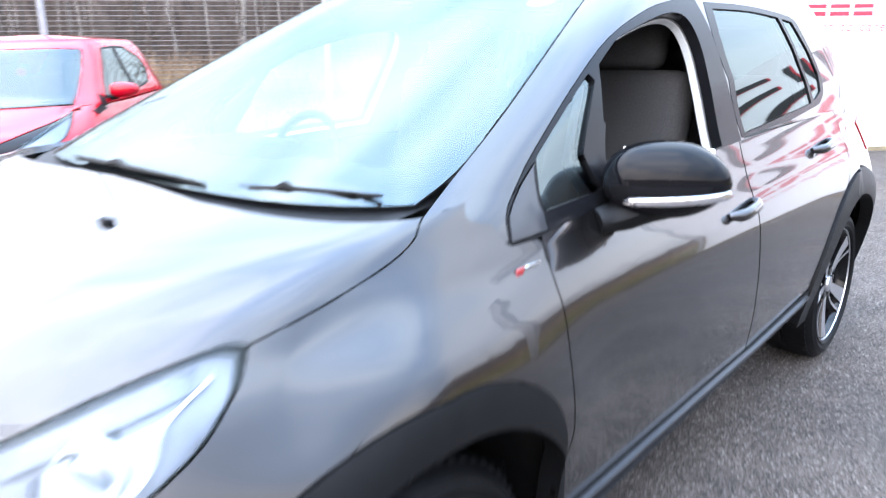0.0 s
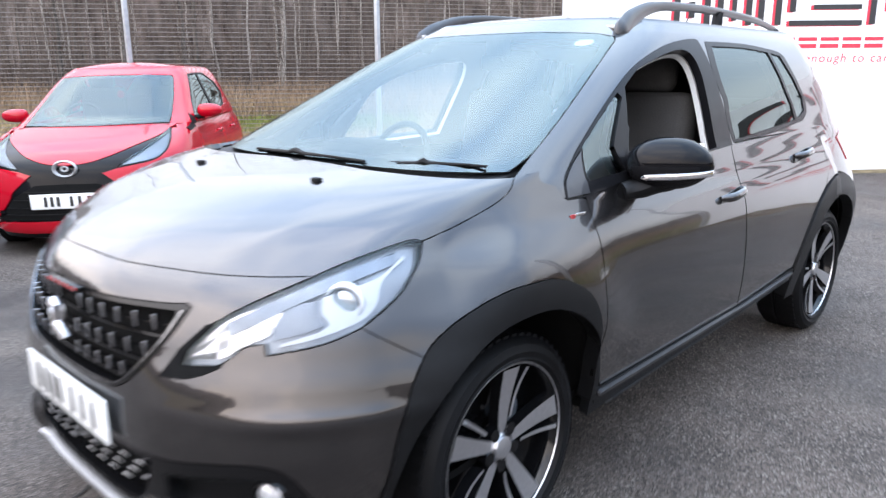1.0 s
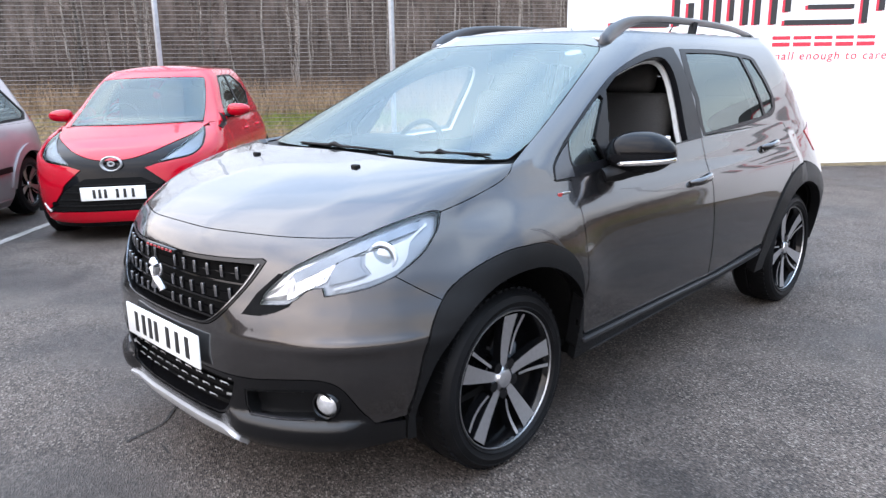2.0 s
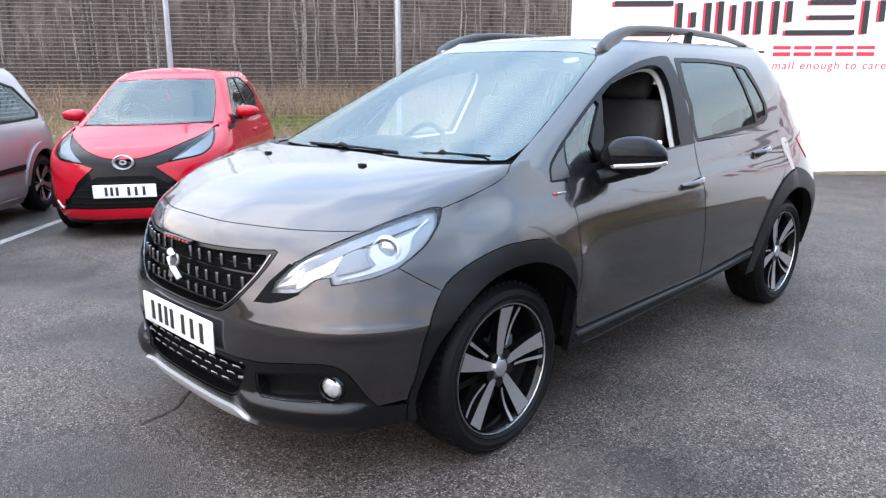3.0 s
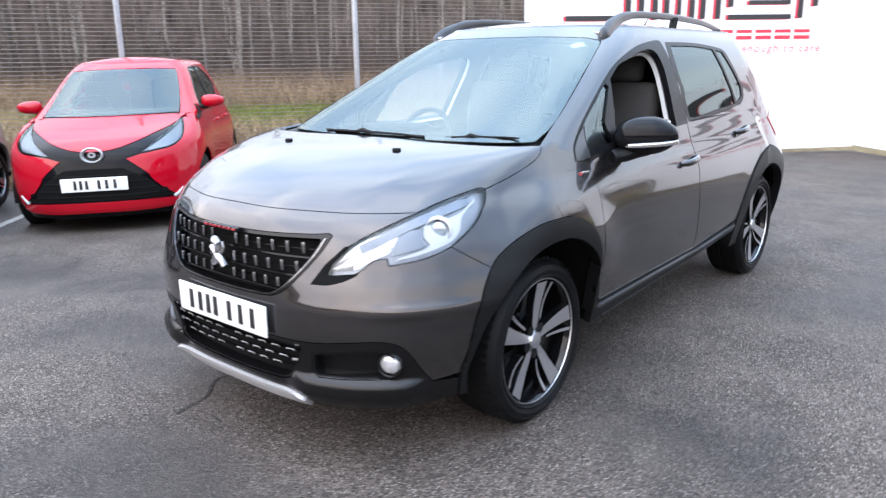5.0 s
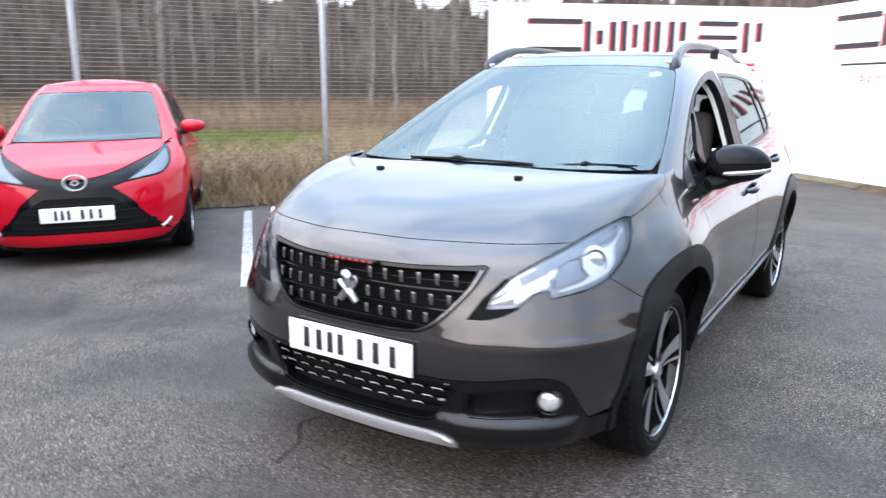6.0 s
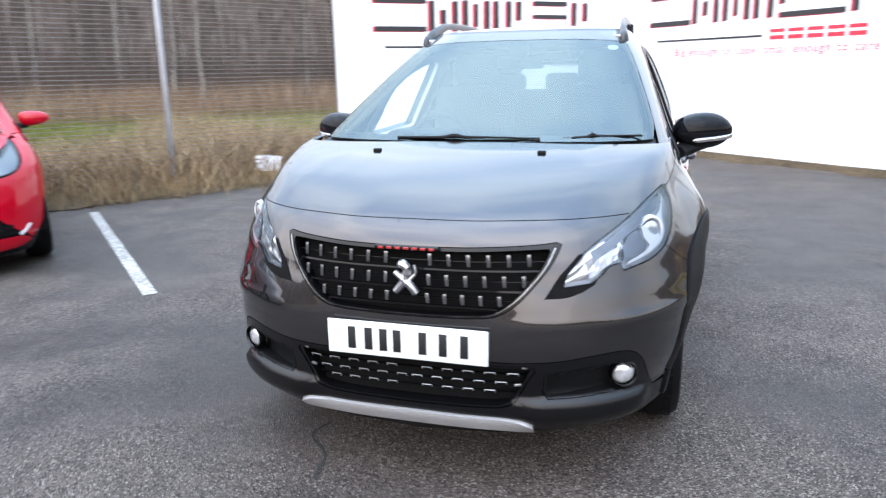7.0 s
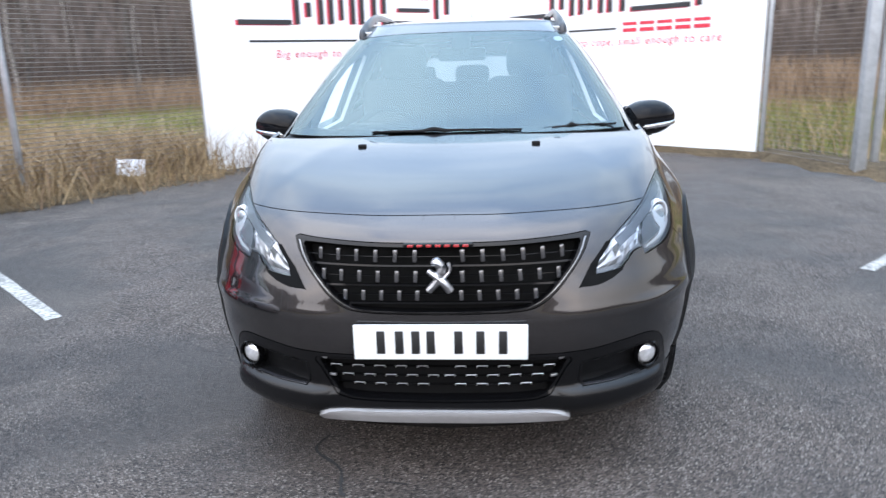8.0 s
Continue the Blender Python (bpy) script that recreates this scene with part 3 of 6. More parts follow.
def build_hero():
    car = tagged(new("crossover_car"), "dark grey metallic crossover car with its front window down", "car")
    # outlines on the nose, as (u, z)
    hl_top = curve([(.321, .650), (.354, .708), (.403, .766), (.480, .821), (.572, .868), (.632, .898), (.711, .925), (.745, .921)], 4)
    hl_out = curve([(.745, .921), (.756, .878), (.730, .830), (.694, .794), (.651, .760)], 4)
    hl_low = curve([(.651, .760), (.589, .733), (.504, .713)], 4) + [(.499, .737)] + curve([(.499, .737), (.469, .729), (.448, .706), (.426, .688), (.396, .664), (.36, .651), (.321, .650)], 3)[1:-1]
    lamp = hl_top + hl_out[1:] + hl_low[1:]
    bon_front = curve([(-.02, .867), (.196, .866), (.338, .865), (.46, .866), (.572, .868)], 4)
    bon_side = [p for p in hl_top if p[0] > .5725] + curve([(.745, .921), (.808, .947), (.880, .985), (.896, 1.011), (.872, 1.036)], 5)[1:]
    bonnet = bon_front + bon_side + [(.60, 1.039), (.3, 1.042), (-.02, 1.043)]
    grille = curve([(-.02, .793), (.166, .796), (.30, .800), (.355, .806)], 3) + curve([(.366, .800), (.335, .74), (.272, .65), (.225, .603), (.18, .588), (.09, .583), (-.02, .582)], 4)
    g_in = curve([(-.02, .780), (.166, .783), (.335, .787)], 3) + curve([(.337, .780), (.305, .72), (.25, .645), (.205, .606), (.16, .597), (.08, .593), (-.02, .592)], 4)
    low_edge = curve([(.604, .320), (.580, .358), (.560, .400), (.533, .451), (.490, .474), (.415, .470), (.345, .459), (.26, .453)], 4) + [(-.02, .452)]
    arch_yz = curve([(.376, .245), (.369, .313), (.378, .393), (.405, .563), (.470, .680), (.56, .744), (.70, .789), (.80, .796), (.90, .786), (1.02, .735), (1.09, .654), (1.14, .50), (1.157, .40), (1.163, .335)], 4)
    arch_out = HERO.yz(HB, arch_yz)
    open_yz = [(.795 - .388, .245)] + arc_yz(.795, .318, .402, 0, 180) + [(.795 + .390, .335)]
    opening = HERO.yz(HB, open_yz)
    bump_arch = [p for p in arch_out if p[1] <= .679 and p[0] < .78 and p[1] >= .316][::-1]
    bumper = bon_front + [p for p in hl_top if p[0] < .5715][::-1] + hl_low[::-1][:-1] + [(.651, .760), (.70, .720), (.75, .680)] + bump_arch + low_edge
    lower = [(-.02, .452)] + low_edge[:-1][::-1] + [(.67, .314)] + [p for p in arch_out if p[1] < .314 and p[0] < .9][::-1] + [(-.02, .17)]
    lowg = [(-.02, .448), (.293, .438), (.297, .425)] + curve([(.285, .40), (.262, .335), (.235, .306), (.19, .297), (-.02, .293)], 3)
    skid = [(-.02, .270), (.27, .266), (.296, .252), (.305, .222), (-.02, .222)]
    fog = curve([(.319, .416), (.40, .431), (.473, .441), (.505, .430), (.523, .39), (.512, .345), (.48, .340), (.40, .336), (.327, .335)], 3) + [(.316, .36)]
    skin("bonnet", HB, bonnet, [], PAINT, car, both=True, depth=.02, label="grey metallic bonnet with soft creases")
    skin("front_bumper", HB, bumper, [grille], PAINT, car, both=True, label="grey metallic upper front bumper")
    skin("lower_bumper", HB, lower, [lowg, fog, skid], SATINBLACK, car, both=True, depth=.03, label="dark grey plastic lower bumper")
    skin("skid_plate", HB, skid, [], SKID, car, both=True, lift=.012, depth=.03, label="satin silver skid plate")
    # upper grille
    gr = skin("grille", HB, grille, [], DARK, car, both=True, lift=-.05, depth=0, label="black grille with chromed fins")
    skin("grille_surround", HB, grille, [g_in], SATINBLACK, gr, both=True, lift=.002, depth=.045)
    rim = curve([(.352, .790), (.322, .73), (.262, .648), (.215, .605), (.17, .5915), (.08, .588), (-.02, .587)], 4)
    rim2 = [(p[0] - .0045, p[1] + .0022) for p in rim][::-1]
    skin("grille_trim", HB, rim + rim2, [], FIN, gr, both=True, lift=.006, depth=.008)
    for z in (.757, .729, .697, .668, .640, .613):
        w = .340 - .0 if z > .7 else .31 - (.70 - z) * 1.1
        thick = .0045 if z in (.729, .668, .613) else .0022
        skin("grille_bar", HB, [(-.02, z - thick), (w, z - thick), (w, z + thick), (-.02, z + thick)], [], GLOSS, gr, both=True, lift=-.018, depth=.012)
    for z, first, gap, n, dz in ((.757, .072, .0597, 6, .019), (.697, .070, .0565, 6, .018), (.640, .066, .054, 5, .016)):
        for s in (1, -1):
            for k in range(n):
                xx = first + k * gap
                u = max(xx / .445 * .345, .02)
                p = HB(u, z)
                bm = bmesh.new()
                box(bm, 0, 0, 0, .0125, .012, dz * 2, .002)
                bmesh.ops.transform(bm, matrix=Matrix.Translation((s * p[0], p[1] + .008, z)) @ Matrix.Rotation(radians(s * 25 * u * 2), 4, "Z") @ Matrix.Rotation(radians(-s * 4), 4, "Y"), verts=bm.verts)
                part("grille_fin", bm, FIN, gr)
    bm = bmesh.new()
    box(bm, 0, .010, .792, .205, .014, .014, .004)
    strip = part("badge_strip", bm, GLOSS, gr, "gloss black strip with red marks")
    for k in range(7):
        bm = bmesh.new()
        box(bm, -.081 + k * .027, .002, .7915, .016, .004, .0075, .001)
        part("red_mark", bm, BADGERED, strip)
    # plain chromed emblem: two crossed bars under a rounded head
    bm = bmesh.new()
    for pts, r in (([(-.030, -.012, .660), (.000, -.016, .695), (.012, -.016, .735)], [.011, .013, .014]), ([(.034, -.012, .658), (.012, -.018, .690), (-.030, -.016, .722)], [.012, .013, .008]), ([(.010, -.016, .735), (-.004, -.018, .748), (-.018, -.016, .744)], [.013, .015, .007]), ([(.018, -.014, .70), (.034, -.012, .722), (.030, -.012, .745)], [.006, .005, .004])):
        tube(bm, curve(pts, 4), [float(v) for v in np.interp(np.linspace(0, len(r) - 1, 4 * (len(pts) - 1) + 1), range(len(r)), r)], 8, 1.0)
    part("emblem", bm, SATIN, gr, "satin chromed emblem")
    # number plate with plain bars
    bm = bmesh.new()
    box(bm, 0, -.020, .502, .520, .008, .111, .004)
    pl = part("number_plate", bm, PLATE, car, "white number plate with plain black bars")
    for x in (-.178, -.122, -.073, -.028, .055, .120, .187):
        bm = bmesh.new()
        box(bm, x, -.0246, .502, .026, .002, .072, .0006)
        part("plate_bar", bm, INK, pl)
    # lower grille: dark net of small links
    lg = skin("lower_grille", HB, lowg, [], DARK, car, both=True, lift=-.05, depth=0, label="black lower grille with a net of small links")
    skin("grille_edge", HB, lowg, [[(-.02, .440), (.286, .430)] + curve([(.277, .40), (.254, .340), (.23, .314), (.19, .305), (-.02, .301)], 3)], GLOSS, lg, both=True, lift=-.004, depth=.05)
    for j, z in enumerate((.437, .408, .378, .349)):
        w = .286 - (.430 - z) * .26
        skin("grille_bar", HB, [(-.02, z - .0012), (w, z - .0012), (w, z + .0012), (-.02, z + .0012)], [], FIN, lg, both=True, lift=-.014, depth=.012)
        for s in (1, -1):
            if j % 2 == 0:
                q = HB(w - .012, z)
                bm = bmesh.new()
                box(bm, 0, 0, 0, .022, .008, .008, .002)
                bmesh.ops.transform(bm, matrix=Matrix.Translation((s * q[0], q[1] + .008, z)) @ Matrix.Rotation(radians(s * 22), 4, "Z"), verts=bm.verts)
                part("grille_link", bm, SATIN, lg)
            for k in range(6):
                u = .008 + (k + .5 * (j % 2)) * .051
                if u < w - .035:
                    a, b = HB(u, z + .004), HB(u + .024, z + .004)
                    bm = bmesh.new()
                    tube(bm, [(s * a[0], a[1] + .008, z + .001), (s * a[0], a[1] + .004, z + .008), (s * b[0], b[1] + .004, z + .008), (s * b[0], b[1] + .008, z + .001)], .0013, 5)
                    part("grille_link", bm, SKID, lg)
    # lamps and fog recesses, doors, wings on both sides
    door_edge = curve([(1.166, .948), (1.149, .825), (1.1415, .66), (1.1505, .50), (1.18, .412)], 5)
    wing = hl_out[::-1] + bon_side[len([p for p in hl_top if p[0] > .5725]):] + HERO.yz(HB, [(1.0, 1.045), (1.045, 1.0), (1.062, .966), (1.075, .958), (1.15, .956)] + [(y - .0006, z) for y, z in door_edge]) + [p for p in arch_out if (.68 < p[1] or p[0] > 1.0) and p[1] > .40 and p[0] > .76][::-1] + [(.75, .680), (.70, .720)]
    door1 = HERO.yz(HB, [(y + .0006, z) for y, z in door_edge] + [(1.22, .374)] + [(2.24, .388)] + curve([(2.24, .388), (2.205, .6), (2.188, .842), (2.225, .968), (2.25, 1.028)], 3) + [(2.0, 1.020), (1.5, .992), (1.2, .962), (1.168, .958)])
    rear_edge = curve([(2.252, 1.028), (2.229, .968), (2.192, .842), (2.209, .6), (2.244, .388)], 3)
    rarc = [p for p in arc_yz(3.333, .318, .505, 14, 62, 10)]
    door2 = HERO.yz(HB, rear_edge + [(2.76, .435)] + rarc + curve([(3.12, .79), (3.22, .90), (3.24, 1.03)], 3) + [(3.24, 1.045)])
    quarter = HERO.yz(HB, [(3.244, 1.045), (3.244, 1.03), (3.224, .90), (3.124, .79)] + [p for p in arc_yz(3.333, .318, .505, 65, 150, 14)] + [(3.80, .50)]) + [(2.999, .50), (2.999, 1.045)]
    tail_low = [(HERO.at(HB, 3.80, .498), .498), (2.999, .498), (2.999, .27), (HERO.at(HB, 3.80, .31), .31)]
    sill = HERO.yz(HB, [(1.175, .280), (1.163, .38), (1.185, .384), (1.22, .371), (2.24, .385), (2.76, .428), (2.83, .43), (2.84, .385), (2.24, .332), (1.27, .288)])
    strip_s = HERO.yz(HB, [(1.20, .348), (2.30, .370), (2.80, .410), (2.80, .422), (2.30, .384), (1.20, .364)])
    rear_out = HERO.yz(HB, [(2.837, .275)] + arc_yz(3.333, .318, .500, 0, 180, 30) + [(3.825, .31)])
    rear_in = HERO.yz(HB, [(2.943, .275)] + arc_yz(3.333, .318, .392, 0, 180, 30) + [(3.724, .31)])
    tail_lamp = [(2.22, .86), (2.5, .87), (2.62, .93), (2.55, 1.0), (2.35, 1.02), (2.16, .98)]
    # cabin outlines
    fo_yz = [(1.075, .955), (1.088, 1.0)] + curve([(1.097, 1.014), (1.164, 1.057), (1.231, 1.098), (1.436, 1.208), (1.675, 1.319), (1.93, 1.392), (2.135, 1.424), (2.250, 1.432)], 4)[1:] + curve([(2.272, 1.426), (2.282, 1.311), (2.275, 1.151), (2.253, 1.025)], 4) + [(2.0, 1.014), (1.5, .986), (1.2, .953)]
    FO = HERO.yz(HC, fo_yz)
    QG = HERO.yz(HC, curve([(1.238, 1.088), (1.375, 1.162), (1.524, 1.238)], 3) + [(1.536, 1.224), (1.430, 1.006), (1.212, .996)])
    SAIL = HERO.yz(HC, [(1.082, .960), (1.097, 1.002), (1.164, 1.049), (1.225, 1.081), (1.200, .994), (1.196, .962)])
    FW = HERO.yz(HC, [(1.474, 1.003), (1.527, 1.13)] + curve([(1.580, 1.256), (1.655, 1.292), (1.734, 1.322), (1.955, 1.370), (2.085, 1.384), (2.150, 1.366), (2.168, 1.30), (2.150, 1.20), (2.105, 1.026)], 4))
    RF = HERO.yz(HC, [(2.268, 1.032), (2.293, 1.2), (2.325, 1.424)] + curve([(2.325, 1.424), (2.7, 1.424), (2.98, 1.408), (3.10, 1.394), (3.142, 1.372)], 3)[1:] + curve([(3.19, 1.27), (3.218, 1.185), (3.19, 1.115), (3.10, 1.078)], 3) + [(2.7, 1.045)])
    RW = HERO.yz(HC, [(2.300, 1.044), (2.338, 1.2), (2.372, 1.404)] + curve([(2.372, 1.404), (2.7, 1.404), (2.950, 1.389)], 3)[1:] + [(2.985, 1.28), (3.012, 1.16), (3.008, 1.088)])
    RQ = HERO.yz(HC, [(2.985, 1.386), (3.085, 1.375), (3.150, 1.27), (3.185, 1.185), (3.160, 1.125), (3.070, 1.098), (3.045, 1.096), (3.040, 1.16), (3.015, 1.28)])
    WS = [(-.02, 1.447), (.286, 1.445), (.5, 1.436), (.585, 1.424)] + curve([(.602, 1.408), (.648, 1.267), (.681, 1.149), (.692, 1.086), (.672, 1.04)], 4) + [(-.02, 1.04)]
    WS_in = [(-.02, 1.425), (.286, 1.424), (.48, 1.416), (.555, 1.40)] + curve([(.572, 1.385), (.620, 1.267), (.652, 1.149), (.66, 1.086), (.645, 1.062)], 4) + [(-.02, 1.066)]
    RG = [(2.52, 1.12), (2.50, 1.25), (2.54, 1.40), (3.01, 1.41), (3.01, 1.12)]
    for s in (1, -1):
        skin("front_wing", HB, wing, [], PAINT, car, side=s)
        skin("arch_cladding", HB, arch_out + opening[::-1], [], PLASTIC, car, side=s, lift=.008, depth=.05)
        skin("arch_cladding", HB, rear_out + rear_in[::-1], [], PLASTIC, car, side=s, lift=.008, depth=.05)
        skin("sill", HB, sill, [], PLASTIC, car, side=s, lift=.004, depth=.03)
        # grey lighter than the sill puts the strip's sky highlight into its colour
        skin("sill_strip", HB, strip_s, [], RAILGREY, car, side=s, lift=.018, depth=.02)
        skin("sill_edge", HB, HERO.yz(HB, [(1.27, .290), (2.24, .334), (2.80, .384), (2.80, .389), (2.24, .339), (1.27, .295)]), [], RAILGREY, car, side=s, lift=.010, depth=.008)
        d1 = skin("front_door", HB, door1, [], PAINT, car, side=s)
        d2 = skin("rear_door", HB, door2, [], PAINT, car, side=s)
        skin("rear_quarter", HB, quarter, [tail_lamp], PAINT, car, side=s)
        skin("tail_lamp", HB, tail_lamp, [], LAMPRED, car, side=s, lift=.004)
        skin("window_frame", HC, FO, [QG, FW, SAIL], FRAME, d1, side=s, lift=.001, depth=.03)
        skin("sail_panel", HC, SAIL, [], RAILGREY, d1, side=s, lift=.002, depth=.01, gap=.002, label="dark grey panel at the foot of the mirror")
        skin("quarter_glass", HC, QG, [], GLASS, d1, side=s, lift=-.008, depth=0, gap=0)
        skin("window_frame", HC, RF, [RW, RQ], FRAME, d2, side=s, lift=.001, depth=.02)
        skin("window_glass", HC, RW, [], TINT, d2, side=s, lift=-.004, depth=0, gap=0)
        skin("quarter_glass", HC, RQ, [], TINT, car, side=s, lift=-.004, depth=0, gap=0)
        # headlamp
        hl = skin("headlamp", HB, lamp, [], LENS, car, side=s, depth=0, gap=.001, label="clear headlamp with bright reflectors")
        inner = [(.53 + (p[0] - .53) * .965, .79 + (p[1] - .79) * .945) for p in lamp]
        skin("lamp_bowl", HB, lamp, [], AMBER, hl, side=s, lift=-.020, depth=0, gap=0)
        skin("lamp_edge", HB, lamp, [inner], SEAL, hl, side=s, lift=-.002, depth=.003)
        skin("bowl_wall", HB, lamp, [inner], AMBER, hl, side=s, lift=-.0055, depth=.014)
        tip = [(.314, .646), (.352, .714), (.400, .772), (.414, .770), (.372, .716), (.362, .682), (.425, .690), (.440, .700), (.430, .681), (.398, .661), (.36, .649)]
        skin("lamp_tip", HB, tip, [], DARK, hl, side=s, lift=.0015, depth=.004)
        hook = curve([(.561, .821), (.625, .842), (.687, .863), (.719, .901)], 4) + curve([(.728, .891), (.692, .848), (.682, .808), (.656, .777), (.589, .748), (.520, .728)], 4) + [(.522, .738), (.584, .761), (.600, .774), (.586, .797), (.588, .826)]
        skin("light_guide", HB, hook, [], GUIDE, hl, side=s, lift=-.009, depth=.010)
        blank = [(.532, .808), (.555, .819), (.580, .822), (.580, .791), (.592, .770), (.563, .757), (.510, .742), (.514, .780)]
        skin("blank_panel", HB, blank, [], LAMPGREY, hl, side=s, lift=-.006, depth=.012)
        # faceted reflector of the turn signal
        verts, faces = [], []
        rng = random.Random(3)
        lo = [(.368, .690), (.430, .698), (.455, .722), (.495, .745), (.506, .752)]
        hi = [(.376, .716), (.420, .766), (.460, .796), (.505, .812), (.528, .812)]
        rows = 4
        for i in range(9):
            for j in range(rows):
                quad = []
                for a, b in ((i, j), (i + 1, j), (i + 1, j + 1), (i, j + 1)):
                    t, v = a / 9 * 4, b / rows
                    k = min(int(t), 3)
                    low = [lo[k][c] + (lo[k + 1][c] - lo[k][c]) * (t - k) for c in (0, 1)]
                    top = [hi[k][c] + (hi[k + 1][c] - hi[k][c]) * (t - k) for c in (0, 1)]
                    q = HB(low[0] + (top[0] - low[0]) * v, low[1] + (top[1] - low[1]) * v)
                    quad.append((s * (q[0] - .006 + rng.uniform(-.0022, .0018)), q[1] + .010 + rng.uniform(-.0022, .0022), q[2]))
                b0 = len(verts)
                verts += quad
                faces.append((b0, b0 + 1, b0 + 2, b0 + 3))
        finish("reflector", verts, faces, SATIN, hl, smooth=False, label="faceted chrome reflector")
        brow = curve([(.43, .774), (.52, .831), (.60, .870), (.70, .908)], 4)
        skin("lamp_brow", HB, brow + [(p[0] + .008, p[1] - .027) for p in brow[::-1]], [], LAMPGREY, hl, side=s, lift=-.008, depth=.010)
        c = HB(.619, .808)
        bm = bmesh.new()
        lathe(bm, [(.006, .030), (.002, .033), (.006, .036), (.05, .046)], "Y", 36)
        pr = part("projector", bm, CHROME, hl, "round projector lens")
        pr.matrix_basis = Matrix.Translation((s * (c[0] - .010), c[1] + .014, c[2])) @ Matrix.Rotation(radians(38 * s), 4, "Z")
        bm = bmesh.new()
        lathe(bm, [(.008, .036), (-.004, .038), (-.006, .0415), (-.004, .045), (.010, .048)], "Y", 36)
        part("light_ring", bm, GUIDE, pr)
        bm = bmesh.new()
        bmesh.ops.create_uvsphere(bm, u_segments=20, v_segments=10, radius=.031)
        gl = part("lens", bm, BALL, pr)
        gl.scale = (1, .35, 1)
        # fog lamp in its recess
        fr = skin("fog_recess", HB, fog, [], PLASTIC, car, side=s, lift=-.046, depth=0, gap=0)
        skin("recess_wall", HB, fog, [[(.43 + (p[0] - .43) * .94, .385 + (p[1] - .385) * .90) for p in fog]], PLASTIC, fr, side=s, lift=.0, depth=.048)
        lip = curve([(.327, .334), (.40, .335), (.48, .339)], 4)
        skin("recess_trim", HB, lip + [(p[0], p[1] + .008) for p in lip[::-1]], [], RAILGREY, fr, side=s, lift=.006, depth=.012)
        c = HB(.500, .393)
        bm = bmesh.new()
        lathe(bm, [(-.004, .0005), (-.002, .022), (.006, .034), (.012, .037), (.03, .037)], "Y", 32)
        fl = part("fog_lamp", bm, FOG, car, "round clear fog lamp")
        fl.matrix_basis = Matrix.Translation((s * c[0], c[1] + .004, c[2])) @ Matrix.Rotation(radians(24 * s), 4, "Z")
        bm = bmesh.new()
        lathe(bm, [(.0, .037), (-.006, .040), (.0, .044), (.02, .044)], "Y", 32)
        part("bezel", bm, GLOSS, fl)
        # door handles
        for y, z, d in ((2.075, .862, d1), (2.93, .945, d2)):
            u = HERO.at(HB, y, z)
            cup = [(HERO.at(HB, y + .070 * math.cos(a), z + .004), z + .004 + .046 * math.sin(a)) for a in np.linspace(0, 2 * math.pi, 25)[:-1]]
            skin("handle_cup", HB, cup, [], PAINT, d, side=s, lift=-.012, depth=.003, gap=0)
            pts = []
            for k in range(9):
                t = k / 8 - .5
                q = HB(HERO.at(HB, y + .008 + t * .19, z + t * .016), z + t * .016)
                pts.append((s * (q[0] + .034 * (1 - (2 * t)**4)), q[1], z + t * .016))
            bm = bmesh.new()
            tube(bm, pts, [.009] + [.0165] * 7 + [.009], 12, .8)
            part("door_handle", bm, PAINT, d)
        # mirror: shell, lower cup, bright strip, arm
        bm = bmesh.new()
        bmesh.ops.create_uvsphere(bm, u_segments=36, v_segments=20, radius=1)
        for v in bm.verts:
            x, y, z = v.co
            tip = 1 - .30 * max(x, 0)**2
            v.co = (power(x, .85) * .130, power(y, .8) * .082 * (1 - .12 * x), power(z, .9) * (.082 if z > 0 else .076) * tip + .002 * x)
        for f2 in bm.faces:
            cz = f2.calc_center_median().z
            f2.material_index = 0 if cz > -.005 else 1
            if f2.normal.y > .8:
                f2.material_index = 1
        mi = part("door_mirror", bm, [SHELL, FRAME], car, "gloss black door mirror with a bright strip", auto=80)
        mi.matrix_basis = Matrix.Translation((s * .882, 1.478, 1.030)) @ Matrix.Diagonal((s, 1, 1, 1)) @ Matrix.Rotation(radians(24), 4, "Z")
        bm = bmesh.new()
        pts = [(.127 * power(math.cos(a), .9), -.083 * power(math.sin(a), .85) * (1 - .10 * math.cos(a)), -.030 + .010 * math.cos(a)) for a in np.linspace(.10, 2.2, 18)]
        tube(bm, pts, [.003] + [.0095] * 16 + [.003], 8, .55)
        part("mirror_strip", bm, CHROME, mi)
        bm = bmesh.new()
        box(bm, .0, .080, .0, .19, .008, .115, .003)
        part("mirror_glass", bm, CHROME, mi)
        bm = bmesh.new()
        tube(bm, curve([(-.135, -.05, -.085), (-.09, -.02, -.075), (-.03, .0, -.055), (.02, .0, -.045)], 4), [.028, .03, .03, .032, .034, .036, .036, .036, .036, .036, .035, .033, .03], 12, 1.2)
        part("mirror_arm", bm, PLASTIC, mi)
        # wing badge
        q = HB(HERO.at(HB, 1.075, .915), .915)
        bm = bmesh.new()
        box(bm, s * (q[0] + .001), 1.068, .915, .005, .022, .014, .002)
        wb = part("wing_badge", bm, BADGERED, car, "small red and chrome badge")
        bm = bmesh.new()
        box(bm, s * (q[0] + .0015), 1.104, .919, .005, .046, .007, .001)
        part("badge_bar", bm, CHROME, wb)
